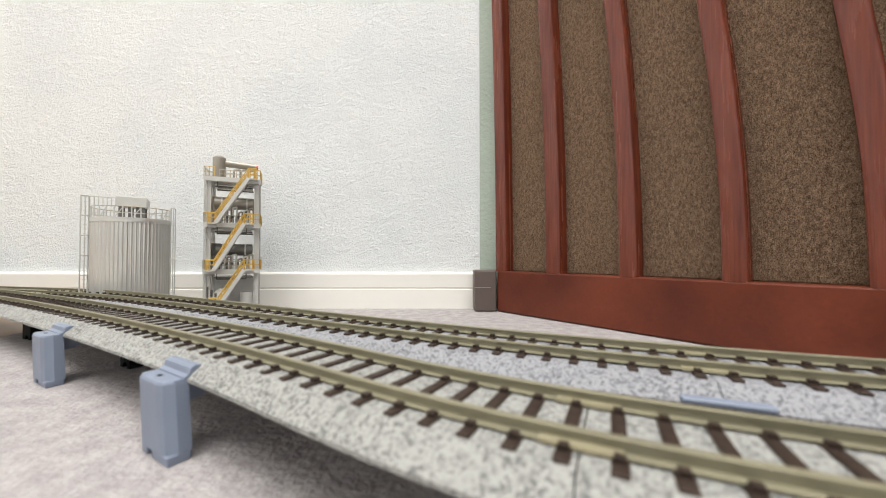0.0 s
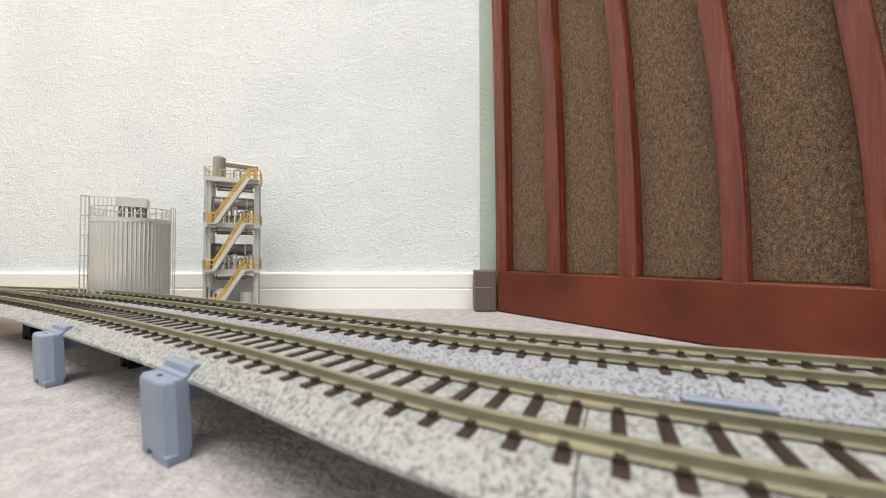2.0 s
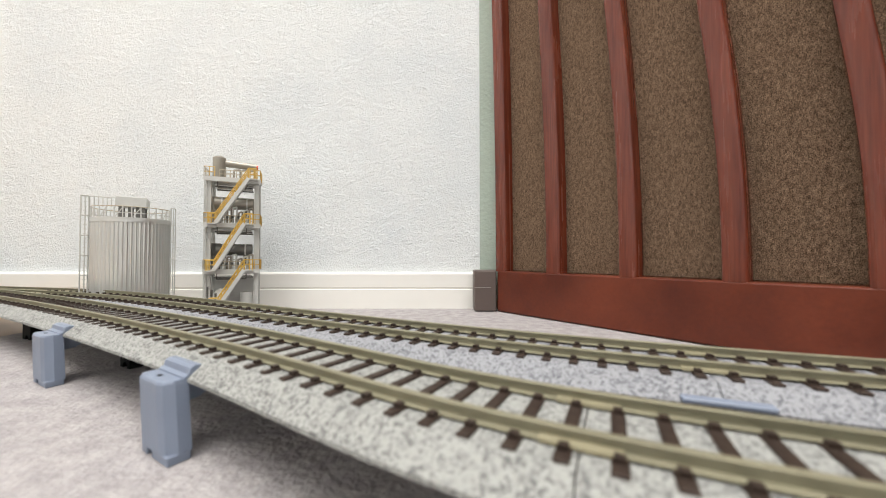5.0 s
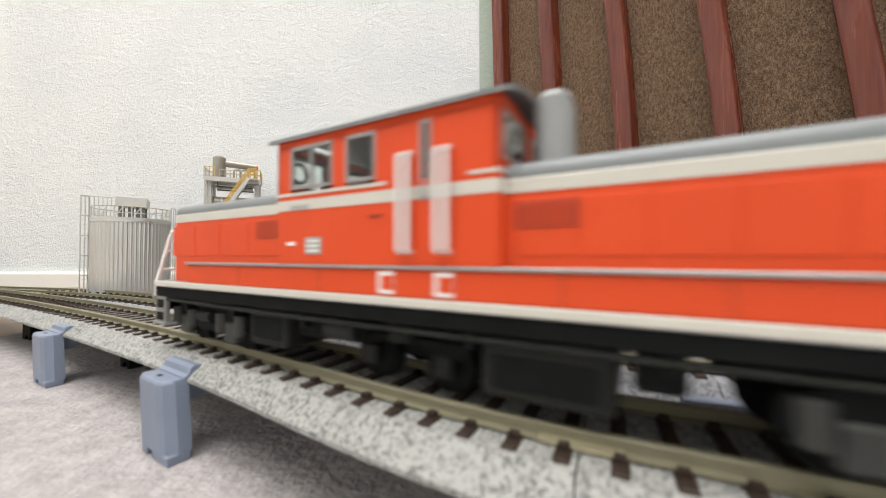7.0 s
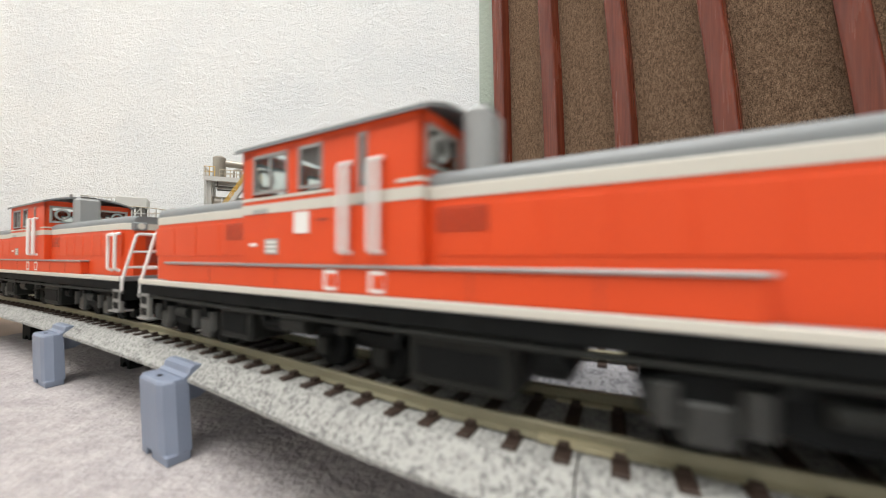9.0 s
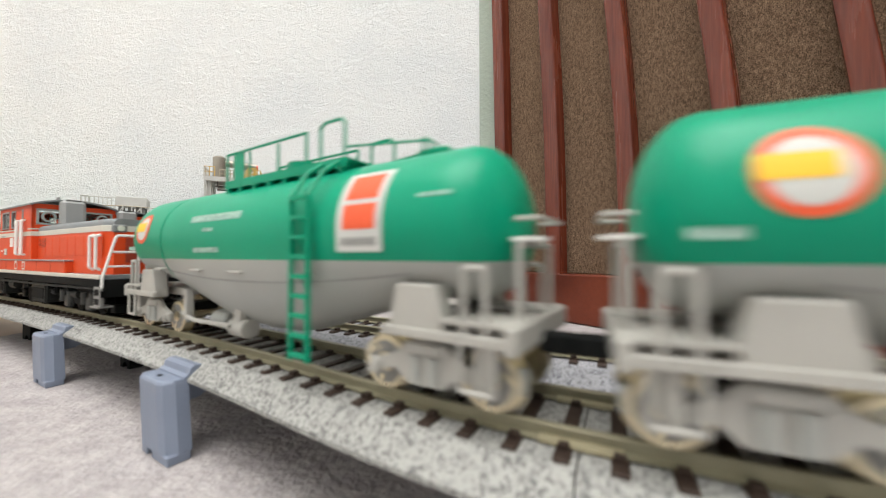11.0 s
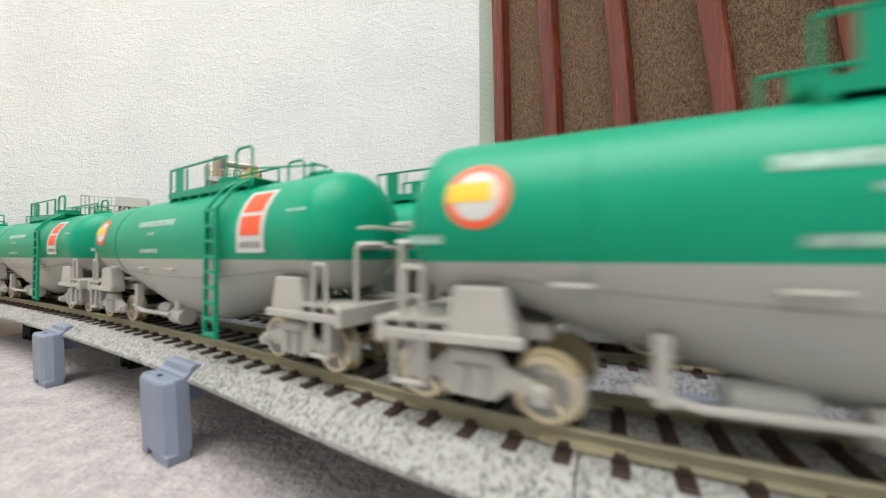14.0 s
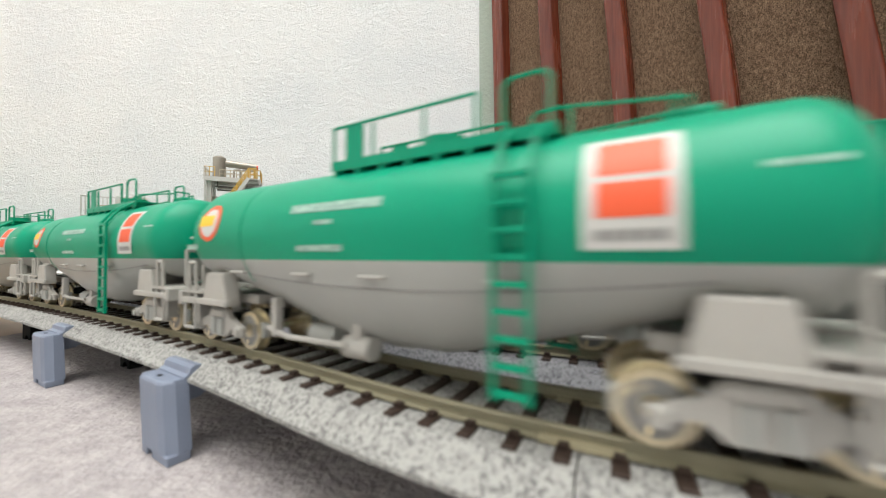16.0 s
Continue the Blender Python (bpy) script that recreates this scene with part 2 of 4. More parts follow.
def build_room():
    floor = part("floor", box(-2.2, 2.6, -2.4, WALL_Y + 0.1, -0.05, -0.004), WOODFLOOR)
    tagged(floor, "honey-coloured wooden floor beside the carpet", "floor", kind="structure")
    carpet = part("carpet", box(-0.305, 2.2, -2.0, WALL_Y - 0.0005, -0.004, 0.0, 0.001), CARPET)
    tagged(carpet, "light grey short-pile felt carpet on the floor", "carpet", kind="structure")
    w = part("wall_north", box(-2.2, 2.6, WALL_Y, WALL_Y + 0.1, 0, 2.4), WALLPAPER)
    tagged(w, "pale blue-white wall with embossed plaster-look wallpaper", "wall", kind="structure")
    for name, b in (("wall_west", (-2.3, -2.2, -2.4, WALL_Y + 0.1, 0, 2.4)), ("wall_east", (2.6, 2.7, -2.4, WALL_Y + 0.1, 0, 2.4)), ("wall_south", (-2.3, 2.7, -2.5, -2.4, 0, 2.4))):
        tagged(part(name, box(*b), WALLPAPER), "plain pale wallpapered wall closing the room", "wall", kind="structure")
    tagged(part("ceiling", box(-2.3, 2.7, -2.5, WALL_Y + 0.1, 2.4, 2.45), CEILING), "plain white ceiling", "ceiling", kind="structure")
    bm = bmesh.new()
    ring = [(0.0358, WALL_Y + 0.002), (0.0668, 0.3625), (0.2668, 0.1175), (0.30, 0.145), (0.10, 0.395)]
    loft([[(x, y, z) for x, y in ring] for z in (0, 2.4)], bm)
    tagged(part("wall_angled", bm, SHADED_GREENWALL), "greenish angled wall behind the bed end, shade put into its colour", "wall", kind="structure")
    # baseboard: lower board, a groove, a rounded upper strip
    y = WALL_Y
    prof = [(0, 0.0), (-0.0058, 0.0), (-0.0058, 0.0196), (-0.0040, 0.0206), (-0.0040, 0.0214), (-0.0052, 0.0224), (-0.0056, 0.0360), (-0.0045, 0.0378), (0, 0.0383)]
    bm = loft([[(x, y + dy, z) for dy, z in prof] for x in (-2.2, 2.6)])
    tagged(part("baseboard", bm, BASEBOARD), "cream-white moulded baseboard with a groove", "baseboard", kind="structure")


build_room()

# ---------------------------------------------------------------- slatted bed end
CRIB_X, CRIB_Y = 0.0538, 0.3510
CRIB_D = Vector((0.632, -0.775, 0)).normalized()
CRIB_B = Vector((0.775, 0.632, 0)).normalized()       # towards its back


def crib_point(u, back, z):
    p = Vector((CRIB_X, CRIB_Y, 0)) + CRIB_D * u + CRIB_B * back
    return (p.x, p.y, z)


def build_crib():
    t = thing("slatted_bed_end", "reddish mahogany slatted bed end with brown felt behind", "bed end")
    length = 0.315

    def crib_box(u0, u1, b0, b1, z0, z1, bevel):
        bm = box(u0, u1, b0, b1, z0, z1, bevel, seg=2)
        m = Matrix(((CRIB_D.x, CRIB_B.x, 0, CRIB_X), (CRIB_D.y, CRIB_B.y, 0, CRIB_Y), (0, 0, 1, 0), (0, 0, 0, 1)))
        bm.transform(m)
        return bm

    part("bottom_rail", crib_box(0, length, 0, 0.016, 0.0006, 0.0405, 0.0012), MAHOGANY_RAIL, t)
    part("top_rail", crib_box(-0.03, length, 0.001, 0.0155, 0.5385, 0.575, 0.002), MAHOGANY_RAIL, t)
    part("corner_cap", box(0.0310, 0.0530, 0.3495, 0.3700, 0.0005, 0.0412, 0.0015, seg=2), CAP, t, "brown-grey plastic corner cap")
    part("cap_seam", box(0.0315, 0.047, 0.3490, 0.3496, 0.0238, 0.0242), TRUCKGREY, t)
    part("felt_panel", crib_box(-0.0105, length, 0.0125, 0.0155, 0.0405, 0.56, 0.0008), FELT, t, "coarse brown felt panel behind the slats")
    # foot, width, sweep and the height up to which each bentwood slat sweeps
    for u0, w, bend, high in ((-0.0028, 0.0133, 0.066, 0.31), (0.0560, 0.0139, 0.132, 0.28), (0.1185, 0.0127, 0.227, 0.25), (0.1793, 0.0127, 0.370, 0.215), (0.2359, 0.0122, 0.514, 0.18), (0.2890, 0.0120, 0.60, 0.16)):
        rings = []
        for i in range(25):
            z = 0.0400 + 0.50 * i / 24
            q = min(z, high) - 0.043
            du = -bend * q * abs(q) - max(z - high, 0) * bend * q
            # flat face, a rounded nose and a deep side towards the light
            c = [(0, 0.0020), (0.0004, 0.0008), (0.0014, 0.0002), (0.0022, 0.0), (w - 0.0026, 0.0), (w - 0.0014, 0.0003), (w - 0.0005, 0.0011), (w, 0.0024), (w, 0.0118), (0, 0.0118)]
            rings.append([crib_point(u0 + du + a, b, z) for a, b in c])
        slat = part("slat", loft(rings), MAHOGANY, t, smooth=True)
        slat.data.set_sharp_from_angle(angle=math.radians(38))


build_crib()
# ---------------------------------------------------------------- plant models by the wall
def mm_box(x0, x1, y0, y1, z0, z1, bevel=0.0, bm=None):
    return box(x0 * 0.001, x1 * 0.001, y0 * 0.001, y1 * 0.001, z0 * 0.001, z1 * 0.001, bevel * 0.001, bm)


def mm_rod(a, b, r, bm=None, n=10):
    return rod([c * 0.001 for c in a], [c * 0.001 for c in b], r * 0.001, bm, n)


def mm_path(points, r, bm=None, n=6):
    own = bm or bmesh.new()
    for a, b in zip(points, points[1:]):
        mm_rod(a, b, r, own, n)
    return own


def railing(parent, pts, z, h, mat, step=5.0, r=0.32, name="railing"):
    """Posts, top rail and knee rail along a run of plan points."""
    rail = part(name, mm_path([(x, y, z + h) for x, y in pts], r), mat, parent)
    part("knee_rail", mm_path([(x, y, z + h * 0.5) for x, y in pts], r * 0.8), mat, rail)
    for (xa, ya), (xb, yb) in zip(pts, pts[1:]):
        n = max(1, int(round(math.hypot(xb - xa, yb - ya) / step)))
        for k in range(n + 1):
            x, y = xa + (xb - xa) * k / n, ya + (yb - ya) * k / n
            part("post", mm_rod((x, y, z), (x, y, z + h), r, n=6), mat, rail)
    return rail


def build_silo():
    t = thing("storage_silo", "silver corrugated model storage tank with railing", "storage tank", m=pose(-0.2690, 0.305, 0, 0, 0, 34))
    R, top = 26.0, 85.0
    n = 240
    rings = []
    for z in (0, top - 1.5):
        ring = []
        for k in range(n):
            a = 2 * math.pi * k / n
            r = R + (0.42 if k % 4 == 0 else 0.0)
            ring.append((r * math.cos(a) * 0.001, r * math.sin(a) * 0.001, z * 0.001))
        rings.append(ring)
    part("shell", loft(rings), STEEL, t, "ribbed silver shell")
    part("roof", mm_rod((0, 0, top - 2.2), (0, 0, top), R + 0.8, n=72), STEEL, t)
    part("roof_cone", rod((0, 0, top * 0.001), (0, 0, (top + 3) * 0.001), R * 0.00098, n=72, r2=0.004), STEEL, t)
    # ring of railing
    h = 10.5
    pts = [((R + 0.3) * math.cos(2 * math.pi * k / 30), (R + 0.3) * math.sin(2 * math.pi * k / 30)) for k in range(31)]
    rl = part("roof_railing", mm_path([(x, y, top + h) for x, y in pts], 0.4), WARMRAIL, t, "thin metal roof railing")
    part("knee_rail", mm_path([(x, y, top + h * 0.5) for x, y in pts], 0.28), PLANTGREY, rl)
    ring = [[((R + 0.3 + d) * math.cos(2 * math.pi * k / 48) * 0.001, (R + 0.3 + d) * math.sin(2 * math.pi * k / 48) * 0.001, (top + z) * 0.001) for k in range(48)] for d, z in ((-0.4, 0), (0.5, 0), (0.5, 1.6), (-0.4, 1.6), (-0.4, 0))]
    part("toe_board", loft(ring, caps=False), PLANTGREY, rl)
    for k, (x, y) in enumerate(pts[:-1]):
        part("post", mm_rod((x, y, top), (x, y, top + h), 0.45, n=6), PLANTGREY, rl)
        if k % 2:
            x2, y2 = pts[k + 1]
            part("brace", mm_rod((x, y, top + 1), (x2, y2, top + h - 1), 0.26, n=5), PLANTGREY, rl)
    bx = part("roof_cabin", mm_box(-9.5, 10.5, -11, 8, top + 12.0, top + 20.0, 0.3), PLANTGREY, t, "grey box house over the roof")
    for x in (-7, -1, 4, 8):
        for y in (-8, 5):
            part("cabin_leg", mm_box(x - 1, x + 1, y - 1, y + 1, top, top + 12.2), PLANTDARK, bx)
    # caged ladders
    for x, zt, w in ((-R - 2.4, 104.0, 2.6), (R + 2.4, 97.5, 1.8)):
        cage = part("cage_ladder", mm_rod((x - w, -6, 0), (x - w, -6, zt), 0.5, n=6), PLANTGREY, t, "caged grey ladder")
        part("stile", mm_rod((x, -6, 0), (x, -6, zt), 0.4, n=6), PLANTGREY, cage)
        part("stile", mm_rod((x + w * 0.8, -6, 0), (x + w * 0.8, -6, zt), 0.5, n=6), PLANTGREY, cage)
        for k in range(7):
            z = 8 + (zt - 8) * k / 6
            part("cage_hoop", mm_path([(x - w, -6, z), (x - w * 0.6, -10, z), (x + w * 0.5, -10, z), (x + w * 0.8, -6, z)], 0.45), PLANTGREY, cage)
        for k in range(28):
            z = 3 + (zt - 4) * k / 27
            part("rung", mm_rod((x - w * 0.4, -6, z), (x + w * 0.4, -6, z), 0.22, n=5), PLANTGREY, cage)
    # ladder head rail running to the roof
    for k in range(10):
        x = -R - 5 + 2.6 * k
        part("gantry_bar", mm_rod((x, -6, 96.0), (x, -6, 104), 0.32, n=5), PLANTGREY, t)
    part("gantry_rail", mm_path([(-R - 5, -6, 104), (-6, -6, 104)], 0.42), PLANTGREY, t)


build_silo()


def build_tower():
    t = thing("process_tower", "grey model process tower with yellow zigzag stairs", "process tower", m=pose(-0.1955, 0.330, 0, 0, 0, 24))
    hw, hd = 19.0, 10.0
    decks = (42.5, 84.0, 125.0)
    for x in (-hw, hw):
        for y in (-hd, hd):
            col = part("column", mm_box(x - 1.9, x + 1.9, y - 0.45, y + 0.45, 0, 125, 0), PLANTGREY, t, "grey steel column")
            part("flange", mm_box(x - 2.0, x - 1.3, y - 1.6, y + 1.6, 0, 125), PLANTGREY, col)
            part("flange", mm_box(x + 1.3, x + 2.0, y - 1.6, y + 1.6, 0, 125), PLANTGREY, col)
    for z in decks:
        d = part("deck", mm_box(-hw - 3.2, hw + 3.2, -hd - 4.2, hd + 1, z - 0.4, z + 0.6, 0.1), PLANTGREY, t, "grey platform deck")
        part("deck_edge", mm_box(-hw - 3.4, hw + 3.4, -hd - 4.6, -hd - 4.0, z - 3.0, z + 1.0), PLANTGREY, d)
        for y in (-hd, hd):
            part("deck_beam", mm_box(-hw, hw, y - 0.6, y + 0.6, z - 3.6, z - 0.4), PLANTGREY, d)
        for x in (-hw, 0, hw):
            part("cross_beam", mm_box(x - 0.6, x + 0.6, -hd, hd, z - 3.6, z - 0.4), PLANTGREY, d)
        for k in range(4):
            part("pipe_run", mm_rod((-hw + 4, -9 + 5 * k, z - 5.6 - k * 0.7), (hw - 4, -9 + 5 * k, z - 5.6 - k * 0.7), 0.7), PLANTDARK if k % 2 else PLANTGREY, d)
        part("hanger", mm_path([(-hw + 7, -12, z - 3), (-hw + 7, -12, z - 8), (hw - 8, -12, z - 8), (hw - 8, -12, z - 3)], 0.45), PLANTDARK, d)
        railing(d, [(-hw - 3, -hd - 4.2), (-hw + 5, -hd - 4.2)], z + 0.5, 9, YELLOW, 3.2)
        railing(d, [(hw - 5, -hd - 4.2), (hw + 3, -hd - 4.2), (hw + 3, hd)], z + 0.5, 9, YELLOW, 3.6)
        railing(d, [(-hw - 3, -hd - 4.2), (-hw - 3, hd), (hw + 3, hd)], z + 0.5, 9, WARMRAIL, 5.5)
        railing(d, [(-hw + 8, -hd - 1.4), (hw - 8, -hd - 1.4)], z + 0.5, 7.5, WARMRAIL, 4.4)
    # diagonal braces on the sides
    for x in (-hw, hw):
        for a, b in zip((0,) + decks, decks):
            part("brace", mm_path([(x, -hd, a), (x, hd, b - 4)], 0.6), PLANTGREY, t)
            part("brace", mm_path([(x, hd, a), (x, -hd, b - 4)], 0.6), PLANTGREY, t)
    # stair flights on the front face
    for (xa, za), (xb, zb) in (((-10, 10), (10, 43)), ((-13, 43), (10, 84.5)), ((-12, 84.5), (13, 125.5))):
        y0, y1 = -hd - 11.0, -hd - 5.0
        st = part("stair_flight", bar((xa * 0.001, y0 * 0.001, za * 0.001), (xb * 0.001, y0 * 0.001, zb * 0.001), 0.0009, 0.0030), PLANTGREY, t, "grey stair flight with yellow rails")
        part("stringer", bar((xa * 0.001, y1 * 0.001, za * 0.001), (xb * 0.001, y1 * 0.001, zb * 0.001), 0.0009, 0.0030), PLANTGREY, st)
        part("landing", mm_box(xb - 0.5, xb + 7, y0, y1 + 1.2, zb - 0.9, zb), PLANTGREY, st)
        part("landing", mm_box(xa - 7, xa + 0.5, y0, y1 + 1.2, za - 1.2, za - 0.3), PLANTGREY, st)
        for y in (y0, y1):
            part("stair_rail", mm_path([(xa - 6, y, za + 8.5), (xa, y, za + 8.5), (xb, y, zb + 9), (xb + 6.5, y, zb + 9)], 0.42), YELLOW, st, "yellow stair rail")
            part("stair_mid_rail", mm_path([(xa - 6, y, za + 4.5), (xa, y, za + 4.5), (xb, y, zb + 4.8), (xb + 6.5, y, zb + 4.8)], 0.36), YELLOW, st)
            n = 8
            for k in range(n + 1):
                x, z = xa + (xb - xa) * k / n, za + (zb - za) * k / n
                part("stair_post", mm_rod((x, y, z), (x, y, z + 8.8), 0.34, n=5), YELLOW, st)
            for x, z in ((xa - 6, za), (xa - 4, za), (xb + 4.2, zb), (xb + 6.5, zb)):
                part("stair_post", mm_rod((x, y, z - 0.5), (x, y, z + 8.8), 0.36, n=5), YELLOW, st)
        m = 12
        for k in range(m):
            x, z = xa + (xb - xa) * (k + 0.5) / m, za + (zb - za) * (k + 0.5) / m
            part("tread", mm_box(x - 1.3, x + 1.3, y0, y1, z - 0.3, z + 0.3), PLANTGREY, st)
    # vessels and pipework
    v = part("vessel", mm_rod((-12.0, -4, 125.6), (-12.0, -4, 145), 5.4, n=20), PLANTPIPE, t, "brownish metal vessel", smooth=True)
    part("vessel_cap", rod((-0.012, -0.004, 0.145), (-0.012, -0.004, 0.1465), 0.0054, n=20, r2=0.003), PLANTPIPE, v)
    part("drum", mm_rod((-7, -4, 140.5), (18, -4, 139.0), 3.2, n=18), PLANTPIPE, t, smooth=True)
    part("drum_cap", mm_rod((18, -4, 139), (19.2, -4, 138.95), 2.2, n=18), SIGNRED, t, "small red drum cap")
    for x in (0, 6, 12):
        part("pipe_bend", mm_path([(x, -8, 125.6), (x, -8, 134), (x + 5, -8, 135), (x + 5, -8, 126)], 0.8), PLANTPIPE, t)
    for z, r, x0, x1, m_ in ((104.0, 5.6, -15, 16, PLANTPIPE), (61.0, 5.4, -14, 15, PLANTDARK)):
        d = part("drum", mm_rod((x0, -2, z), (x1, -2, z), r, n=20), m_, t, "horizontal drum", smooth=True)
        for x in (x0 + 5, x1 - 6):
            part("drum_band", mm_rod((x, -2, z), (x + 1.2, -2, z), r + 0.4, n=20), PLANTGREY, d)
            part("drum_foot", mm_box(x - 1, x + 2.5, -5, 1, z - 13, z - r + 1), PLANTDARK, d)
        part("tall_vessel", mm_rod((-16, 4, z - 18), (-16, 4, z + 6), 4.6, n=16), m_, t, smooth=True)
        for k in range(6):
            x = -9 + 4.4 * k
            part("valve_pipe", mm_path([(x, -9, z - 19), (x, -9, z - 9 + (k % 3) * 2), (x + 3, -9, z - 8 + (k % 3) * 2), (x + 3, -9, z - 18)], 0.8), PLANTPIPE if k % 2 else PLANTGREY, t)
            part("flange_disc", mm_rod((x - 0.8, -10, z - 13), (x + 0.8, -10, z - 13), 1.4, n=10), PLANTDARK, t)
    part("round_drum", mm_rod((-9, -10, 20.0), (-9, 4, 20.0), 5.6, n=20), WHITE, t, "pale round drum at the base", smooth=True)
    part("base_tank", mm_rod((11, -6, 0), (11, -6, 22), 5.2, n=18), PLANTGREY, t, smooth=True)
    for x in (-19, -16, -13):
        part("standpipe", mm_rod((x, -10, 0), (x, -10, 28 - (x + 19)), 0.9), PLANTDARK, t)
    part("back_panel", mm_box(-hw, hw, hd - 1, hd, 0, 36), PLANTGREY, t)
    # caged ladder on the left column
    lad = part("side_ladder", mm_rod((-hw - 3.6, -hd + 2, 0), (-hw - 3.6, -hd + 2, 125), 0.4, n=5), PLANTGREY, t)
    part("stile", mm_rod((-hw - 3.6, -hd + 7, 0), (-hw - 3.6, -hd + 7, 125), 0.4, n=5), PLANTGREY, lad)
    for k in range(24):
        part("rung", mm_rod((-hw - 3.6, -hd + 2, 4 + 5 * k), (-hw - 3.6, -hd + 7, 4 + 5 * k), 0.25, n=5), PLANTGREY, lad)


build_tower()
# ---------------------------------------------------------------- tracks
BED_BASE = RAIL - 0.0082
BED_TOP = RAIL - 0.0030


def build_track(line, s0, s1, name, label, joints, near, wide, tight, turn, stone):
    """Rails on sleepers on a moulded ballast bed; near: the stretch whose sleepers are single pieces; they lie `wide` apart up to `turn`, then `tight`."""
    t = thing(name, label, "model track")
    w = 0.0208
    top = BED_TOP - (0.00015 if stone is BALLAST_COOL else 0.0)      # the siding's bed lies a hair lower where the two meet
    cuts = [s0] + joints + [s1]
    for a, b in zip(cuts, cuts[1:]):
        prof = [(w, BED_BASE), (w, BED_BASE + 0.0010), (0.0156, top), (-0.0156, top), (-w, BED_BASE + 0.0010), (-w, BED_BASE)]
        part("ballast_bed", sweep(line, a + 0.00015, b - 0.00015, 0.008, prof), stone, t, "speckled grey moulded ballast bed")
    for side in (1, -1):
        c = 0.0087 * side
        foot, web, head = 0.0014, 0.0004, 0.0007
        zs = (BED_TOP + 0.0005, BED_TOP + 0.0010, RAIL - 0.0007, RAIL - 0.00012, RAIL)
        prof = [(c + foot, zs[0]), (c + foot, zs[0] + 0.00015), (c + web, zs[1]), (c + web, zs[2]), (c + head, zs[2] + 0.00015), (c + head, zs[3]), (c + head - 0.00012, RAIL),
                (c - head + 0.00012, RAIL), (c - head, zs[3]), (c - head, zs[2] + 0.00015), (c - web, zs[2]), (c - web, zs[1]), (c - foot, zs[0] + 0.00015), (c - foot, zs[0])]
        part("rail", sweep(line, s0, s1, 0.006, prof), RAILMETAL, t, "olive-brass coloured metal rail")
        for j in joints:
            prof = [(c + 0.0018, zs[0] - 0.0001), (c + 0.0017, zs[1]), (c + 0.0006, zs[1] + 0.0003), (c - 0.0006, zs[1] + 0.0003), (c - 0.0017, zs[1]), (c - 0.0018, zs[0] - 0.0001)]
            part("rail_joiner", sweep(line, j - 0.006, j + 0.006, 0.004, prof), RAILTOP, t, "bright metal rail joiner")
    bm = box(-0.00122, 0.00122, -0.0145, 0.0145, BED_TOP - 0.0006, BED_TOP + 0.0006, 0.0002)
    for y in (-0.0087, 0.0087):
        for e in (-0.0024, 0.0024):
            box(-0.0008, 0.0008, y + e - 0.0008, y + e + 0.0008, BED_TOP + 0.0005, BED_TOP + 0.0014, 0, bm)
    first = None
    rest = []
    s = s0 + 0.004
    while s < s1 - 0.004:
        s += wide if s < turn else tight
        x, y, a = line.at(s)
        m = pose(x, y, 0, 0, 0, -math.degrees(a))
        if near[0] < s < near[1]:
            first = again(first, m) if first else part("sleeper", bm, SLEEPER, t, m=m)
        else:
            rest.append(m)
    joined = bmesh.new()
    for m in rest:
        bmesh.ops.create_cube(joined, size=1, matrix=m @ Matrix.LocRotScale((0, 0, BED_TOP), None, (0.0024, 0.0284, 0.0012)))
    tagged(part("sleepers_beyond", joined, SLEEPER, t), kind="stuff")
    return t


build_track(MAIN, -1.5786, 2.55, "model_railway_track", "grey-ballasted model railway track on blue-grey risers", [-1.1, -0.62, -0.365, 0.0199, 0.44, 0.93, 1.5, 2.0], (-0.42, 0.16), 0.0084, 0.0075, -0.02, BALLAST)
build_track(SIDING, -3.15, 0.95, "model_siding_track", "grey-ballasted curved model siding track beside another", [-2.6, -2.0, -1.4, -0.9, -0.38, 0.052, 0.46], (-0.40, 0.22), 0.0087, 0.0073, -0.08, BALLAST_COOL)


def build_joiner(line, s, side):
    x, y, a = line.at(s, side)
    j = part("track_joiner", box(-0.0088, 0.0088, -0.0014, 0.0014, -0.0008, 0.0006, 0.0004), PIER)
    j.matrix_basis = pose(x, y, BED_BASE + 0.0022, 0, 0, -math.degrees(a))
    tagged(j, "blue-grey plastic joiner clipped to the ballast bed", "track joiner")


build_joiner(SIDING, 0.052, 0.0212)
build_joiner(MAIN, -0.069, -0.0214)


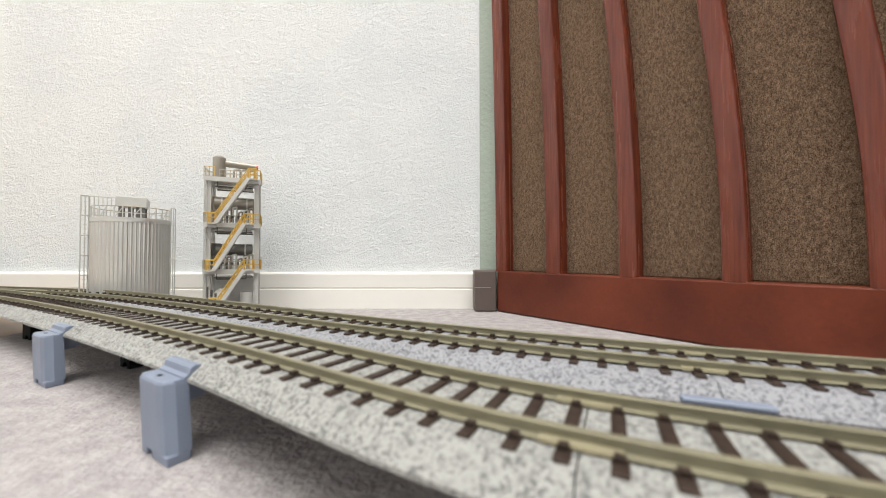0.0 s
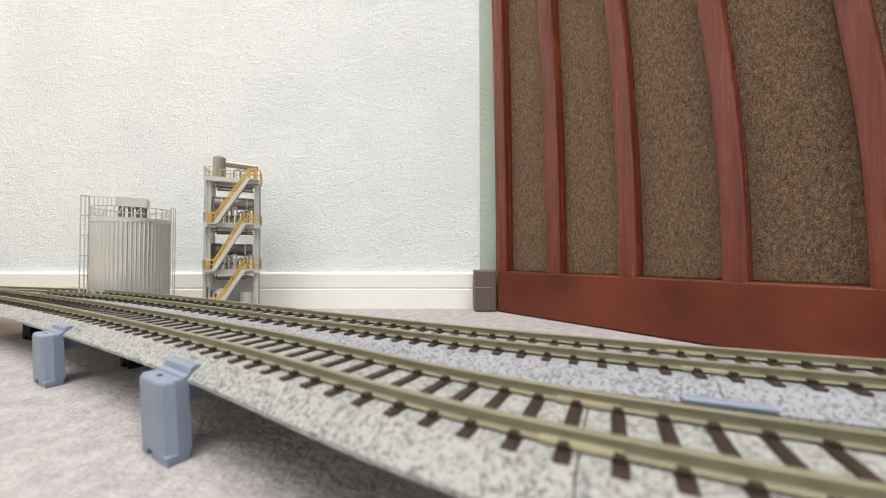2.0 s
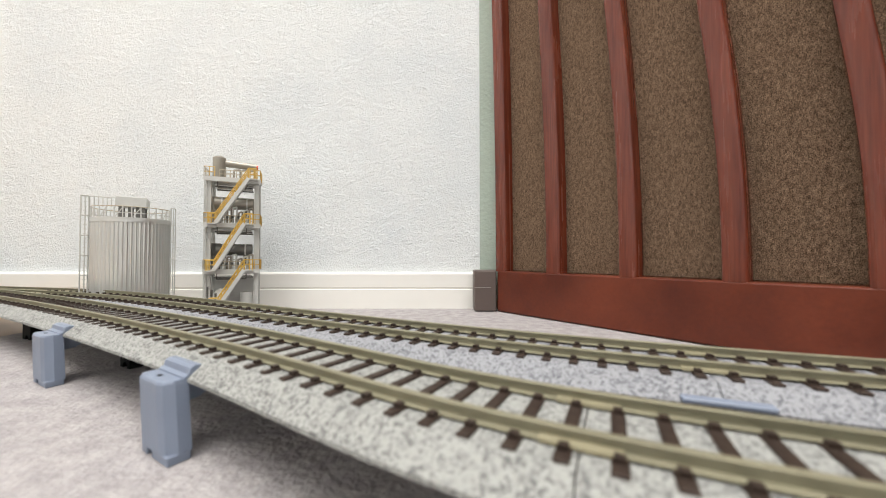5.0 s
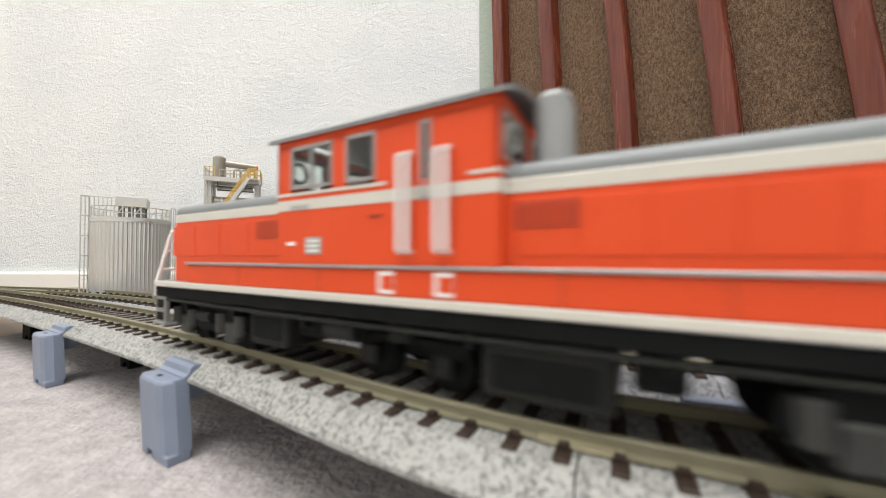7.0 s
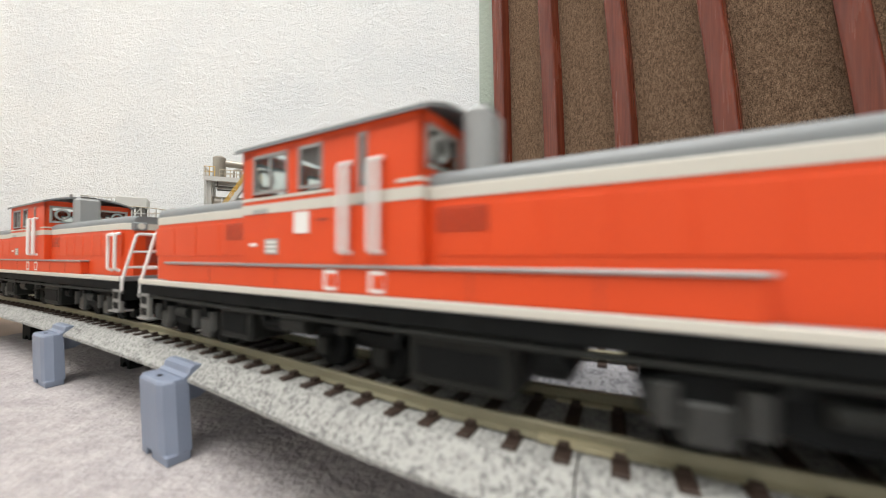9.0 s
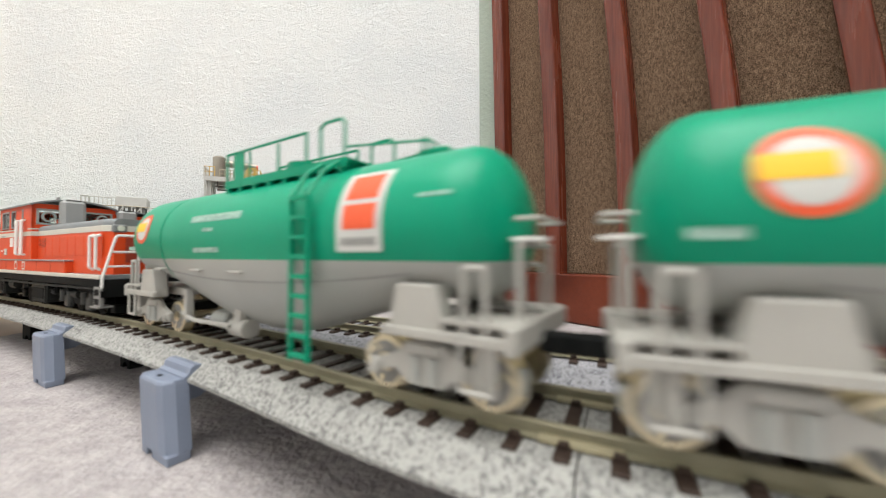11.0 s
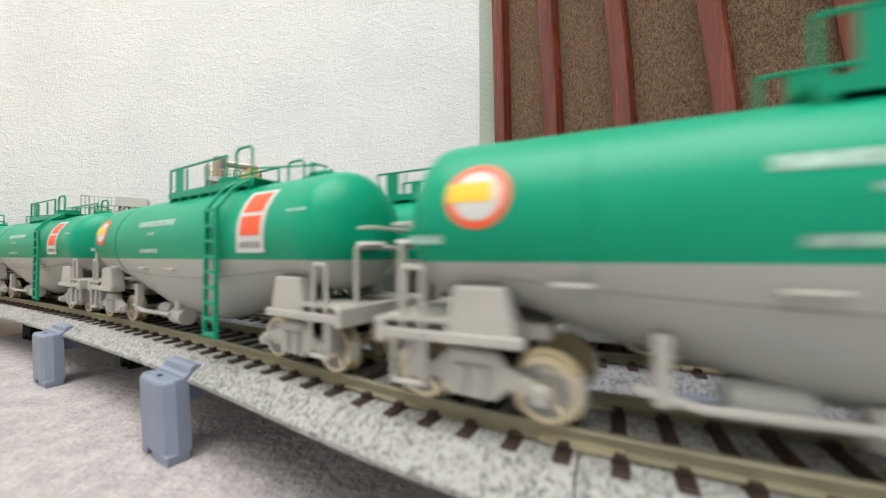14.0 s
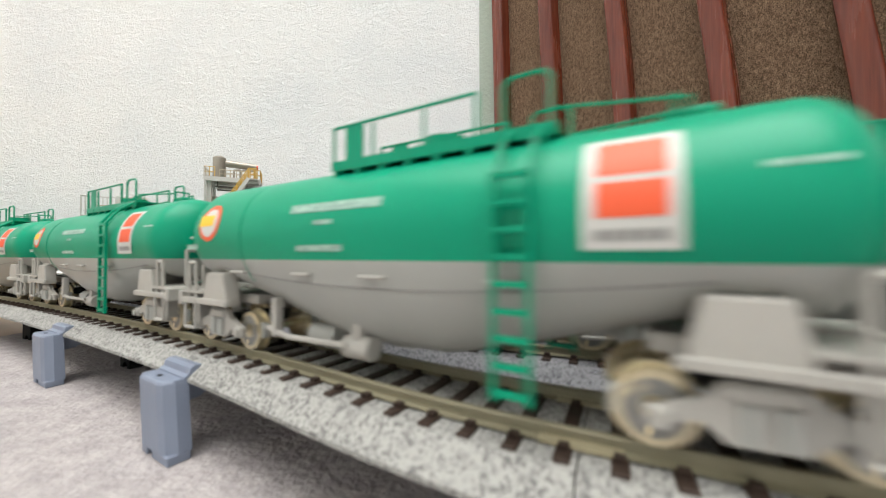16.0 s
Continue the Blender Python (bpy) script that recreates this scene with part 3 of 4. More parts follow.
# ---------------------------------------------------------------- risers under the track
def build_riser():
    """Broad bevelled post with a notched foot, a clip over the bed's edge and an arm under it; +y towards the bed, the bed's base at z = 0."""
    h = BED_BASE
    t = thing("track_riser", "blue-grey plastic track riser standing on carpet", "riser", "track risers")

    def ring(k, z, y_in=0.0):
        # plan of the post at k = 0 (foot) to 1 (top)
        l, r = -0.0062 - 0.0028 * k, 0.0102 - 0.0028 * k
        return [(l, 0.0048, z), (l, 0.0012, z), (l + 0.0012, y_in, z), (r - 0.0040, y_in, z), (r - 0.0016, 0.0006 + y_in, z), (r, 0.0030, z), (r, 0.0062, z), (l + 0.002, 0.0062, z)]

    bm = loft([ring(0, 0.0024 - h), ring(0.5, -h * 0.45), ring(0.94, 0.0002), ring(1, 0.0008, 0.0003), ring(1, 0.0011, 0.0007)])
    post = part("post", bm, PIER, t)
    for x0, x1 in ((-0.0062, -0.0024), (0.0004, 0.0102)):
        foot = box(x0, x1, 0.0003, 0.0060, -h, 0.0026 - h, 0.0003)
        part("foot", foot, PIER, post)
    part("slot", box(-0.0030, -0.0008, 0.0022, 0.0034, 0.0009, 0.00115), BLACK, post)
    prof = ((0.0052, -0.0004), (0.0050, 0.0014), (0.0062, 0.0020), (0.0066, 0.0036), (0.0078, 0.0042), (0.0096, 0.0040), (0.0096, -0.0004))
    part("clip", loft([[(x, y, z) for y, z in prof] for x in (-0.0088, -0.0082, 0.0070, 0.0076)]), PIER, t)
    arm = prism([(0.0056, 0.0002), (0.0056, -0.0066), (0.0105, -0.0062), (0.0150, -0.0034), (0.0440, -0.0030), (0.0440, 0.0002)], -0.0040, 0.0068)
    bmesh.ops.rotate(arm, cent=(0, 0, 0), matrix=Matrix.Rotation(math.radians(90), 3, "Z"), verts=list(arm.verts))
    part("arm", arm, PIER, t, "sloping arm reaching under the bed")
    return t


def build_dark_riser():
    """Black leg with an arched foot and a flat arm; +y under the bed."""
    h = BED_BASE
    t = thing("dark_track_riser", "black plastic track riser under the siding track", "riser", "dark track risers")
    outline = [(-0.0056, 0), (-0.0052, -h), (-0.0026, -h)] + [(0.0002 - 0.0022 * math.cos(q), 0.0030 * math.sin(q) - h) for q in [math.pi * k / 6 for k in range(7)]] + [(0.0052, -h), (0.0056, 0)]
    part("leg", prism(outline, -0.0035, 0.0035), BLACK, t)
    part("arm", box(-0.0048, 0.0048, -0.003, 0.040, -0.0030, -0.0001, 0.0004), BLACK, t)
    return t


def place_risers():
    first = build_riser()
    for s in (-0.0885, -0.199, -0.42, -0.62, -0.82, -1.05, -1.3, -1.5, 0.05, 0.2, 0.42, 0.66, 0.92, 1.2, 1.5, 1.8, 2.1, 2.4):
        x, y, a = MAIN.at(s, 0.0266)
        m = pose(x, y, BED_BASE, 0, 0, -math.degrees(a))
        if s == -0.0885:
            first.matrix_basis = m
        else:
            copy_thing(first, m)
    first = build_dark_riser()
    for s in (-0.186, -0.322, -0.428, -0.62, -0.9, -1.2, -1.6, -2.0, -2.4, -2.9, 0.28, 0.55, 0.8):
        x, y, a = SIDING.at(s, 0.033)
        m = pose(x, y, BED_BASE, 0, 0, -math.degrees(a))
        if s == -0.186:
            first.matrix_basis = m
        else:
            copy_thing(first, m)


place_risers()
# ---------------------------------------------------------------- rolling stock (x along the train, +x to its rear, -y faces the room; z = 0 at the rail head)
MM = 0.001
LOCO_PIVOT, TANK_PIVOT, WHEEL_R = 0.073, 0.061, 0.0054


def mbox(x0, x1, y0, y1, z0, z1, bevel=0.0, bm=None):
    return box(x0 * MM, x1 * MM, y0 * MM, y1 * MM, z0 * MM, z1 * MM, bevel * MM, bm)


def mrod(a, b, r, bm=None, n=8):
    return rod([c * MM for c in a], [c * MM for c in b], r * MM, bm, n)


def mpath(points, r, bm=None, n=6):
    own = bm or bmesh.new()
    for a, b in zip(points, points[1:]):
        mrod(a, b, r, own, n)
    return own


def build_wheelset(parent, x, mat, label=""):
    """Axle with two flanged wheels, turning about its own y axis."""
    bm = bmesh.new()
    for s in (-1, 1):
        mrod((0, s * 7.2, 0), (0, s * 9.6, 0), 5.4, bm, 20)
        mrod((0, s * 6.7, 0), (0, s * 7.2, 0), 6.2, bm, 20)
        mrod((0, s * 9.6, 0), (0, s * 9.9, 0), 2.0, bm, 10)
        for k in range(3):
            a = 2.094 * k
            mrod((3.4 * math.cos(a), s * 9.5, 3.4 * math.sin(a)), (3.4 * math.cos(a), s * 9.75, 3.4 * math.sin(a)), 0.8, bm, 6)
        mrod((0, s * 9.4, 0), (0, s * 9.68, 0), 4.3, bm, 20)
    mrod((0, -9, 0), (0, 9, 0), 1.0, bm, 8)
    w = part("wheelset", bm, mat, parent, label, smooth=True, m=pose(x, 0, WHEEL_R))
    w.data.materials.append(STEPGREY if mat is WHEELBRASS else mat)
    for p in w.data.polygons:
        # the recessed-looking web between tyre and hub
        if 0.00965 < abs(p.center.y) < 0.00970 and abs(p.normal.y) > 0.9:
            p.material_index = 1
    return w


# ---- tank wagon
def barrel_half(x, z):
    """Half width of the barrel at x, z in millimetres."""
    zb = barrel_bottom(x)
    q = (z - 32.6) / (16.4 if z > 32.6 else 32.6 - zb)
    return 16.4 * math.sqrt(max(0.0, 1 - q * q))


def barrel_bottom(x):
    q = min(max((abs(x) - 14) / 44, 0), 1)
    return 5.6 + 12.4 * q


def barrel_mesh():
    rings = []
    xs = [-76 + 152 * (0.5 - 0.5 * math.cos(math.pi * i / 40)) for i in range(41)]
    for x in xs:
        e = max(abs(x) - 67.5, 0) / 9.2
        k = math.sqrt(max(1 - e * e, 0.003))
        zb = barrel_bottom(x)
        ring = []
        for j in range(44):
            a = 2 * math.pi * j / 44
            c, s = math.cos(a), math.sin(a)
            z = 32.6 + k * s * (16.4 if s > 0 else 32.6 - zb)
            ring.append((x * MM, 16.4 * k * c * MM, z * MM))
        rings.append(ring)
    return loft(rings)


def barrel_patch(u0, u1, z0, z1, out, bm=None, side=-1, nu=6, nz=8):
    """A thin decal that follows the barrel."""
    own = bm or bmesh.new()
    grid = [[own.verts.new(((u0 + (u1 - u0) * i / nu) * MM, side * (barrel_half(0 if z0 > 26 else u0, z0 + (z1 - z0) * j / nz) + out) * MM, (z0 + (z1 - z0) * j / nz) * MM)) for i in range(nu + 1)] for j in range(nz + 1)]
    for j in range(nz):
        for i in range(nu):
            own.faces.new((grid[j][i], grid[j][i + 1], grid[j + 1][i + 1], grid[j + 1][i]))
    return own


def barrel_disc(u, z, r, out, bm=None, side=-1, squash=1.0):
    own = bm or bmesh.new()
    rings = []
    for k in range(5):
        q = r * k / 4
        rings.append([own.verts.new(((u + q * squash * math.cos(a)) * MM, side * (barrel_half(0, z + q * math.sin(a)) + out) * MM, (z + q * math.sin(a)) * MM)) for a in [2 * math.pi * j / 24 for j in range(24)]] if k else None)
    mid = own.verts.new((u * MM, side * (barrel_half(0, z) + out) * MM, z * MM))
    for j in range(24):
        own.faces.new((mid, rings[1][j], rings[1][(j + 1) % 24]))
        for k in range(1, 4):
            own.faces.new((rings[k][j], rings[k + 1][j], rings[k + 1][(j + 1) % 24], rings[k][(j + 1) % 24]))
    return own


def build_tank_bogie(parent, x):
    # middle block coloured dark: painted shade for the gap between the side frames
    b = part("bogie", mbox(-4, 4, -9, 9, 5.5, 9.0, 0.4), DARKGREY, parent, "light grey cast bogie, its middle coloured dark as shade", m=pose(x, 0, 0))
    for s in (-1, 1):
        y = s * 11.8
        outline = [(-12.6, 4.9), (-12.6, 6.5), (-9.6, 7.6), (-6.4, 8.8), (-4.0, 11.2), (4.0, 11.2), (6.4, 8.8), (9.6, 7.6), (12.6, 6.5), (12.6, 4.9), (10.0, 4.8), (7.0, 5.8), (3.8, 3.2), (-3.8, 3.2), (-7.0, 5.8), (-10.0, 4.8)]
        bm = prism([(p * MM, q * MM) for p, q in outline], (y - 0.7) * MM, (y + 0.7) * MM)
        frame_ = part("side_frame", bm, TRUCKGREY, b)
        for ax in (-11.5, 11.5):
            part("axle_box", mbox(ax - 1.5, ax + 1.5, y + s * 0.5 - 0.8, y + s * 0.5 + 0.9, 3.9, 7.0, 0.4), TRUCKGREY, frame_)
            part("axle_cap", mrod((ax, y + s * 1.2, 5.4), (ax, y + s * 2.1, 5.4), 1.1, n=12), TRUCKGREY, frame_)
        bm = bmesh.new()
        for dx in (-1.9, 1.9):
            mrod((dx, y + s * 1.0, 3.8), (dx, y + s * 1.0, 8.6), 1.0, bm, 10)
        part("spring", bm, TANKGREY, frame_)
        part("bolster_end", mbox(-3.8, 3.8, y + s * 0.2 - 1.2, y + s * 0.2 + 1.2, 8.8, 11.0, 0.4), TRUCKGREY, frame_)
        for ax in (-16.8, 16.8):
            part("brake_shoe", mbox(ax - 0.8, ax + 0.8, y - s * 3.6 - 1, y - s * 3.6 + 1, 3.6, 8.0, 0.3), TANKGREY, b)
    for ax in (-11.5, 11.5):
        build_wheelset(b, ax * MM, WHEELBRASS, "brassy metal wheelset")
    return b


def build_tank():
    t = thing("tank_wagon", "green and light grey model tank wagon with ladder", "tank wagon", "tank wagons")
    cut = 26.0 * MM
    up = barrel_mesh()
    bmesh.ops.bisect_plane(up, geom=list(up.verts) + list(up.edges) + list(up.faces), plane_co=(0, 0, cut), plane_no=(0, 0, 1), clear_inner=True)
    upper = part("upper_barrel", up, GREEN, t, "glossy green upper half of the tank", smooth=True)
    lo = barrel_mesh()
    bmesh.ops.bisect_plane(lo, geom=list(lo.verts) + list(lo.edges) + list(lo.faces), plane_co=(0, 0, cut), plane_no=(0, 0, 1), clear_outer=True)
    lower = part("lower_barrel", lo, TANKGREY, t, "light grey belly of the tank", smooth=True)
    # weld bands and the underside seam
    for x in (-44, 28):
        bm = bmesh.new()
        pts = [(x, -(barrel_half(x, z) + 0.08), z) for z in np.linspace(20, 48.6, 14)]
        pts += [(x, -p[1], p[2]) for p in pts[::-1]]
        part("weld_seam", mpath(pts, 0.12, bm, 5), GREEN, upper)
    for side in (-1, 1):
        zs = [(x, 20.2 + 3.4 * (abs(x) / 58) ** 2) for x in range(-58, 59, 4)]
        part("belly_seam", mpath([(x, side * (barrel_half(x, z) + 0.02), z) for x, z in zs], 0.16, n=5), STEPGREY, lower, "thin dark seam along the belly")
    # emblems and lettering, both sides
    for side in (-1, 1):
        part("warning_panel", barrel_patch(42.0, 54.2, 27.8, 44.2, 0.12, side=side), SIGNWHITE, upper, "white panel with red blocks")
        bm = barrel_patch(43.8, 52.6, 38.2, 43.4, 0.2, side=side)
        part("panel_block", bm, SIGNRED, upper)
        part("panel_block", barrel_patch(43.8, 52.6, 32.2, 37.2, 0.2, side=side), SIGNRED, upper)
        for k in range(5):
            part("caption_bar", barrel_patch(43.6 + 1.9 * k, 45.0 + 1.9 * k, 29.0, 30.6, 0.2, side=side, nu=2, nz=2), STEPGREY, upper)
        part("round_emblem", barrel_disc(-60.2, 36.6, 5.4, 0.10, side=side), SIGNRED, upper, "round emblem in red, yellow and white")
        part("emblem_ground", barrel_disc(-60.2, 36.6, 4.1, 0.18, side=side), SIGNWHITE, upper)
        part("emblem_bar", barrel_patch(-65.2, -57.7, 35.6, 38.8, 0.26, side=side, nz=4), SIGNYELLOW, upper)
        part("lettering", barrel_patch(-23.6, 4.4, 37.0, 39.0, 0.1, side=side, nz=3), LETTERING, upper)
        part("lettering", barrel_patch(-15, -9, 34.0, 35.0, 0.1, side=side, nz=2), LETTERING, upper)
        part("lettering", barrel_patch(-21, -6, 28.0, 29.4, 0.1, side=side, nz=2), LETTERING, upper)
        part("lettering", barrel_patch(62, 69, 37.4, 38.0, 0.1, side=side, nz=2), LETTERING, upper)
        part("lettering", barrel_patch(-72, -66, 29.0, 30.4, 0.1, side=side, nz=2), LETTERING, upper)
        for x in (-46, -20, 2, 30):
            part("belly_lug", mbox(x - 3.0, x + 3.0, side * 15.6 - 0.9, side * 15.6 + 0.9, 22.3, 23.0, 0.2), TRUCKGREY, lower)
        # side ladder
        lad = part("ladder", mbox(28.6, 29.3, side * 17.6 - 0.5, side * 17.6 + 0.5, 4.4, 40, 0), GREEN, t, "green side ladder")
        part("stile", mbox(34.3, 35.0, side * 17.6 - 0.5, side * 17.6 + 0.5, 4.4, 40, 0), GREEN, lad)
        part("stile", mpath([(29.0, side * 17.6, 40), (29.0, side * 13.5, 46), (29.0, side * 8.4, 49.6)], 0.5), GREEN, lad)
        part("stile", mpath([(34.6, side * 17.6, 40), (34.6, side * 13.5, 46), (34.6, side * 8.4, 49.6)], 0.5), GREEN, lad)
        for k in range(9):
            z = 5.6 + 4.25 * k
            part("rung", mbox(28.8, 34.8, side * 17.6 - 0.55, side * 17.6 + 0.55, z - 0.45, z + 0.45), GREEN, lad)
    # walkway on top
    wk = part("walkway", mbox(-17, 37, -9.2, 9.2, 49.2, 49.9, 0.15), GREEN, t, "green top walkway with rails")
    for side in (-1, 1):
        part("walkway_edge", mbox(-17, 37, side * 9.0 - 0.3, side * 9.0 + 0.3, 47.6, 49.9), GREEN, wk)
        for k in range(8):
            x = -15.5 + 7.2 * k
            part("bracket", mbox(x - 0.5, x + 0.5, side * 6.4 - 3, side * 6.4 + 3, 46.0, 49.2), GREEN, wk)
        rail_pts = [(-16.5, side * 8.8, 49.8), (-16.5, side * 8.8, 58.2), (22, side * 8.8, 58.2), (22, side * 8.8, 49.8)]
        part("hand_rail", mpath(rail_pts, 0.42), GREEN, wk)
        for x in (-4, 10):
            part("rail_post", mrod((x, side * 8.8, 49.8), (x, side * 8.8, 57.5), 0.35), GREEN, wk)
        part("hoop", mpath([(27.5, side * 8.8, 49.5), (27.5, side * 8.8, 58), (28.9, side * 8.8, 59.2), (34.6, side * 8.8, 59.2), (36, side * 8.8, 58), (36, side * 8.8, 49.5)], 0.42), GREEN, wk)
        part("low_rail", mpath([(36, side * 8.0, 52.6), (56, side * 3.0, 52.0), (56, side * 3.0, 48.6)], 0.3), GREEN, wk)
        part("side_plate", mbox(-12.5, -7, side * 8.8 - 0.2, side * 8.8 + 0.2, 49.9, 58.3), GREEN, wk)
    part("manhole", mrod((10, 0, 48), (10, 0, 53.5), 5.0, n=20), GREEN, wk, smooth=True)
    part("valve_cover", mbox(52, 60, -2.6, 2.6, 48.2, 50.6, 0.6), GREEN, wk)
    part("hoop", mpath([(54, -2.6, 49), (54, -2.6, 53), (54, 2.6, 53), (54, 2.6, 49)], 0.35), GREEN, wk)
    # ends: frame, saddles, platforms, brake gear, couplers
    for e in (-1, 1):
        fr = part("end_frame", mbox(*sorted((e * 50, e * 79.5)), -7.5, 7.5, 12.6, 15.4, 0.3), TRUCKGREY, t, "light grey end frame and platform")
        part("cross_beam", mbox(*sorted((e * 77.8, e * 79.8)), -15.5, 15.5, 11.6, 16.0, 0.3), TRUCKGREY, fr)
        for s in (-1, 1):
            sx = 60.5
            outline = [(e * sx - 6.2, 12.2), (e * sx - 6.2, 14.6), (e * sx - 4.4, 22.0), (e * sx + 4.4, 22.0), (e * sx + 6.2, 14.6), (e * sx + 6.2, 12.2)]
            bm = prism([(p * MM, q * MM) for p, q in outline], s * 10.0 * MM, s * 14.6 * MM)
            bmesh.ops.bevel(bm, geom=list(bm.edges), offset=0.0004, segments=1, affect="EDGES")
            part("saddle", bm, TRUCKGREY, fr)
            part("side_sill", mbox(*sorted((e * 53, e * 79)), s * 14.4 - 0.8, s * 14.4 + 0.8, 12.4, 14.2, 0.2), TRUCKGREY, fr)
            part("step_post", mpath([(e * 70, s * 15, 14), (e * 70, s * 15, 5.0), (e * 76, s * 15, 5.0), (e * 76, s * 15, 14)], 0.5), TRUCKGREY, fr)
            part("end_rail", mpath([(e * 70.5, s * 14.6, 14), (e * 70.5, s * 14.6, 25.0), (e * 74.5, s * 14.6, 25.0), (e * 74.5, s * 14.6, 14)], 0.55), TRUCKGREY, fr)
            part("platform", mbox(*sorted((e * 66, e * 79)), s * 10 - 5, s * 10 + 5, 15.6, 16.3), TRUCKGREY, fr)
            part("frame_post", mbox(*sorted((e * 71.5, e * 74.5)), s * 11 - 2.2, s * 11 + 2.2, 5.2, 12.4, 0.3), TRUCKGREY, fr)
        part("brake_stand", mpath([(e * 78, -9, 16), (e * 78, -9, 29), (e * 78, 9, 29), (e * 78, 9, 16)], 0.6), TRUCKGREY, fr)
        part("brake_wheel", mrod((e * 78, -4, 29.6), (e * 78, -4, 30.3), 3.6, n=18), WHITE, fr, "pale hand brake wheel")
        part("end_rail", mpath([(e * 76.5, -7, 33.5), (e * 81, -7, 33.5), (e * 81, 7, 33.5), (e * 76.5, 7, 33.5)], 0.4), TRUCKGREY, fr)
        part("coupler", mbox(*sorted((e * 79, e * 85.2)), -1.8, 1.8, 9.6, 13.2, 0.5), BLACK, t, "black knuckle coupler")
    # belly gear
    gear = part("brake_cylinder", mrod((-26, -6, 6.5), (-17, -6, 6.5), 3.0, n=14), TANKGREY, t, "grey brake gear under the belly", smooth=True)
    part("air_tank", mrod((-12, -8, 5.6), (-4, -8, 5.6), 2.8, n=14), TRUCKGREY, gear, smooth=True)
    part("air_tank_hanger", mbox(-9.5, -6.5, -10, -6, 6, 13, 0.3), TRUCKGREY, gear)
    part("brake_pipe", mpath([(-38, -12, 8), (-30, -12, 6.4), (-10, -11, 6.4)], 0.7), TRUCKGREY, gear)
    part("hanger", mbox(-35.5, -33.5, -12.8, -10.5, 6, 16, 0.2), TRUCKGREY, gear)
    part("outlet", mbox(-4, 4, -3.5, 3.5, 5.5, 11.5, 0.8), TANKGREY, gear)
    build_tank_bogie(t, -TANK_PIVOT)
    build_tank_bogie(t, TANK_PIVOT)
    return t


# ---- locomotive
def hood_section(w, z0, zt, r, x):
    """Half-rounded hood outline at x."""
    pts = [(-w, z0), (-w, zt - r)]
    for k in range(1, 6):
        a = math.pi - 0.5 * math.pi * k / 5
        pts.append((-w + r + r * math.cos(a), zt - r + 0.9 * r * math.sin(a)))
    right = [(-y, z) for y, z in pts[::-1]]
    return [(x * MM, y * MM, z * MM) for y, z in pts + right]


def hood_rings(x0, x1, h0, h1, w, z0, zt, r):
    """Hood sections, drawn in towards an outer end."""
    xs = [(x0, w - 2.6), (x0 + 4.5, w), (x1, w)] if x0 == h0 else [(x0, w), (x1 - 4.5, w), (x1, w - 2.6)]
    return [hood_section(q, z0, zt, r, x) for x, q in xs]


def build_loco_bogie(parent, x):
    b = part("bogie", mbox(-16, 16, -8, 8, 4.5, 12, 0.5), BLACK, parent, "black bogie with grey axle boxes", m=pose(x, 0, 0))
    for s in (-1, 1):
        y = s * 13.2
        outline = [(-21, 6.5), (-21, 10.5), (-17, 11.8), (17, 11.8), (21, 10.5), (21, 6.5), (16, 5.6), (10, 7.2), (4, 5.0), (-4, 5.0), (-10, 7.2), (-16, 5.6)]
        bm = prism([(p * MM, q * MM) for p, q in outline], (y - 1.0) * MM, (y + 1.0) * MM)
        fr = part("side_frame", bm, BLACK, b)
        for ax in (-13.5, 13.5):
            part("axle_box", mbox(ax - 3.0, ax + 3.0, y + s * 0.4 - 1.2, y + s * 0.4 + 1.6, 2.6, 8.6, 0.7), BOGIEGREY, fr)
            for dx in (-4.9, 4.9):
                part("coil_spring", mrod((ax + dx, y + s * 0.9, 5.2), (ax + dx, y + s * 0.9, 10.6), 1.7, n=12), BOGIEGREY, fr, smooth=True)
        part("brake_cylinder", mrod((-2.5, y + s * 1.4, 9.2), (4.5, y + s * 1.4, 9.2), 1.7, n=12), DARKGREY, fr, smooth=True)
        part("sand_pipe", mpath([(20, y, 10), (20.5, y, 6), (19, y - s * 3, 2)], 0.45), BLACK, fr)
    for ax in (-13.5, 13.5):
        build_wheelset(b, ax * MM, BLACK)
    return b


def build_middle_bogie(parent, x):
    """The small carrying bogie under the cab, its wheels outside a light frame."""
    b = part("bogie", mbox(-15, 15, -7, 7, 5.0, 9.5, 0.5), BLACK, parent, "black carrying bogie under the cab", m=pose(x, 0, 0))
    for s in (-1, 1):
        y = s * 12.2
        outline = [(-16, 8.4), (-15, 10.4), (15, 10.4), (16, 8.4), (13, 7.4), (5, 9.0), (-5, 9.0), (-13, 7.4)]
        fr = part("side_frame", prism([(p * MM, q * MM) for p, q in outline], (y - 0.6) * MM, (y + 0.6) * MM), BLACK, b)
        for ax in (-9.5, 9.5):
            part("axle_box", mbox(ax - 1.9, ax + 1.9, y - 0.6, y + 1.1, 3.4, 7.8, 0.4), DARKGREY, fr)
        part("air_spring", mrod((0, y, 9.6), (0, y, 13.4), 3.0, n=14), DARKGREY, fr, smooth=True)
    for ax in (-9.5, 9.5):
        build_wheelset(b, ax * MM, BLACK)
    return b


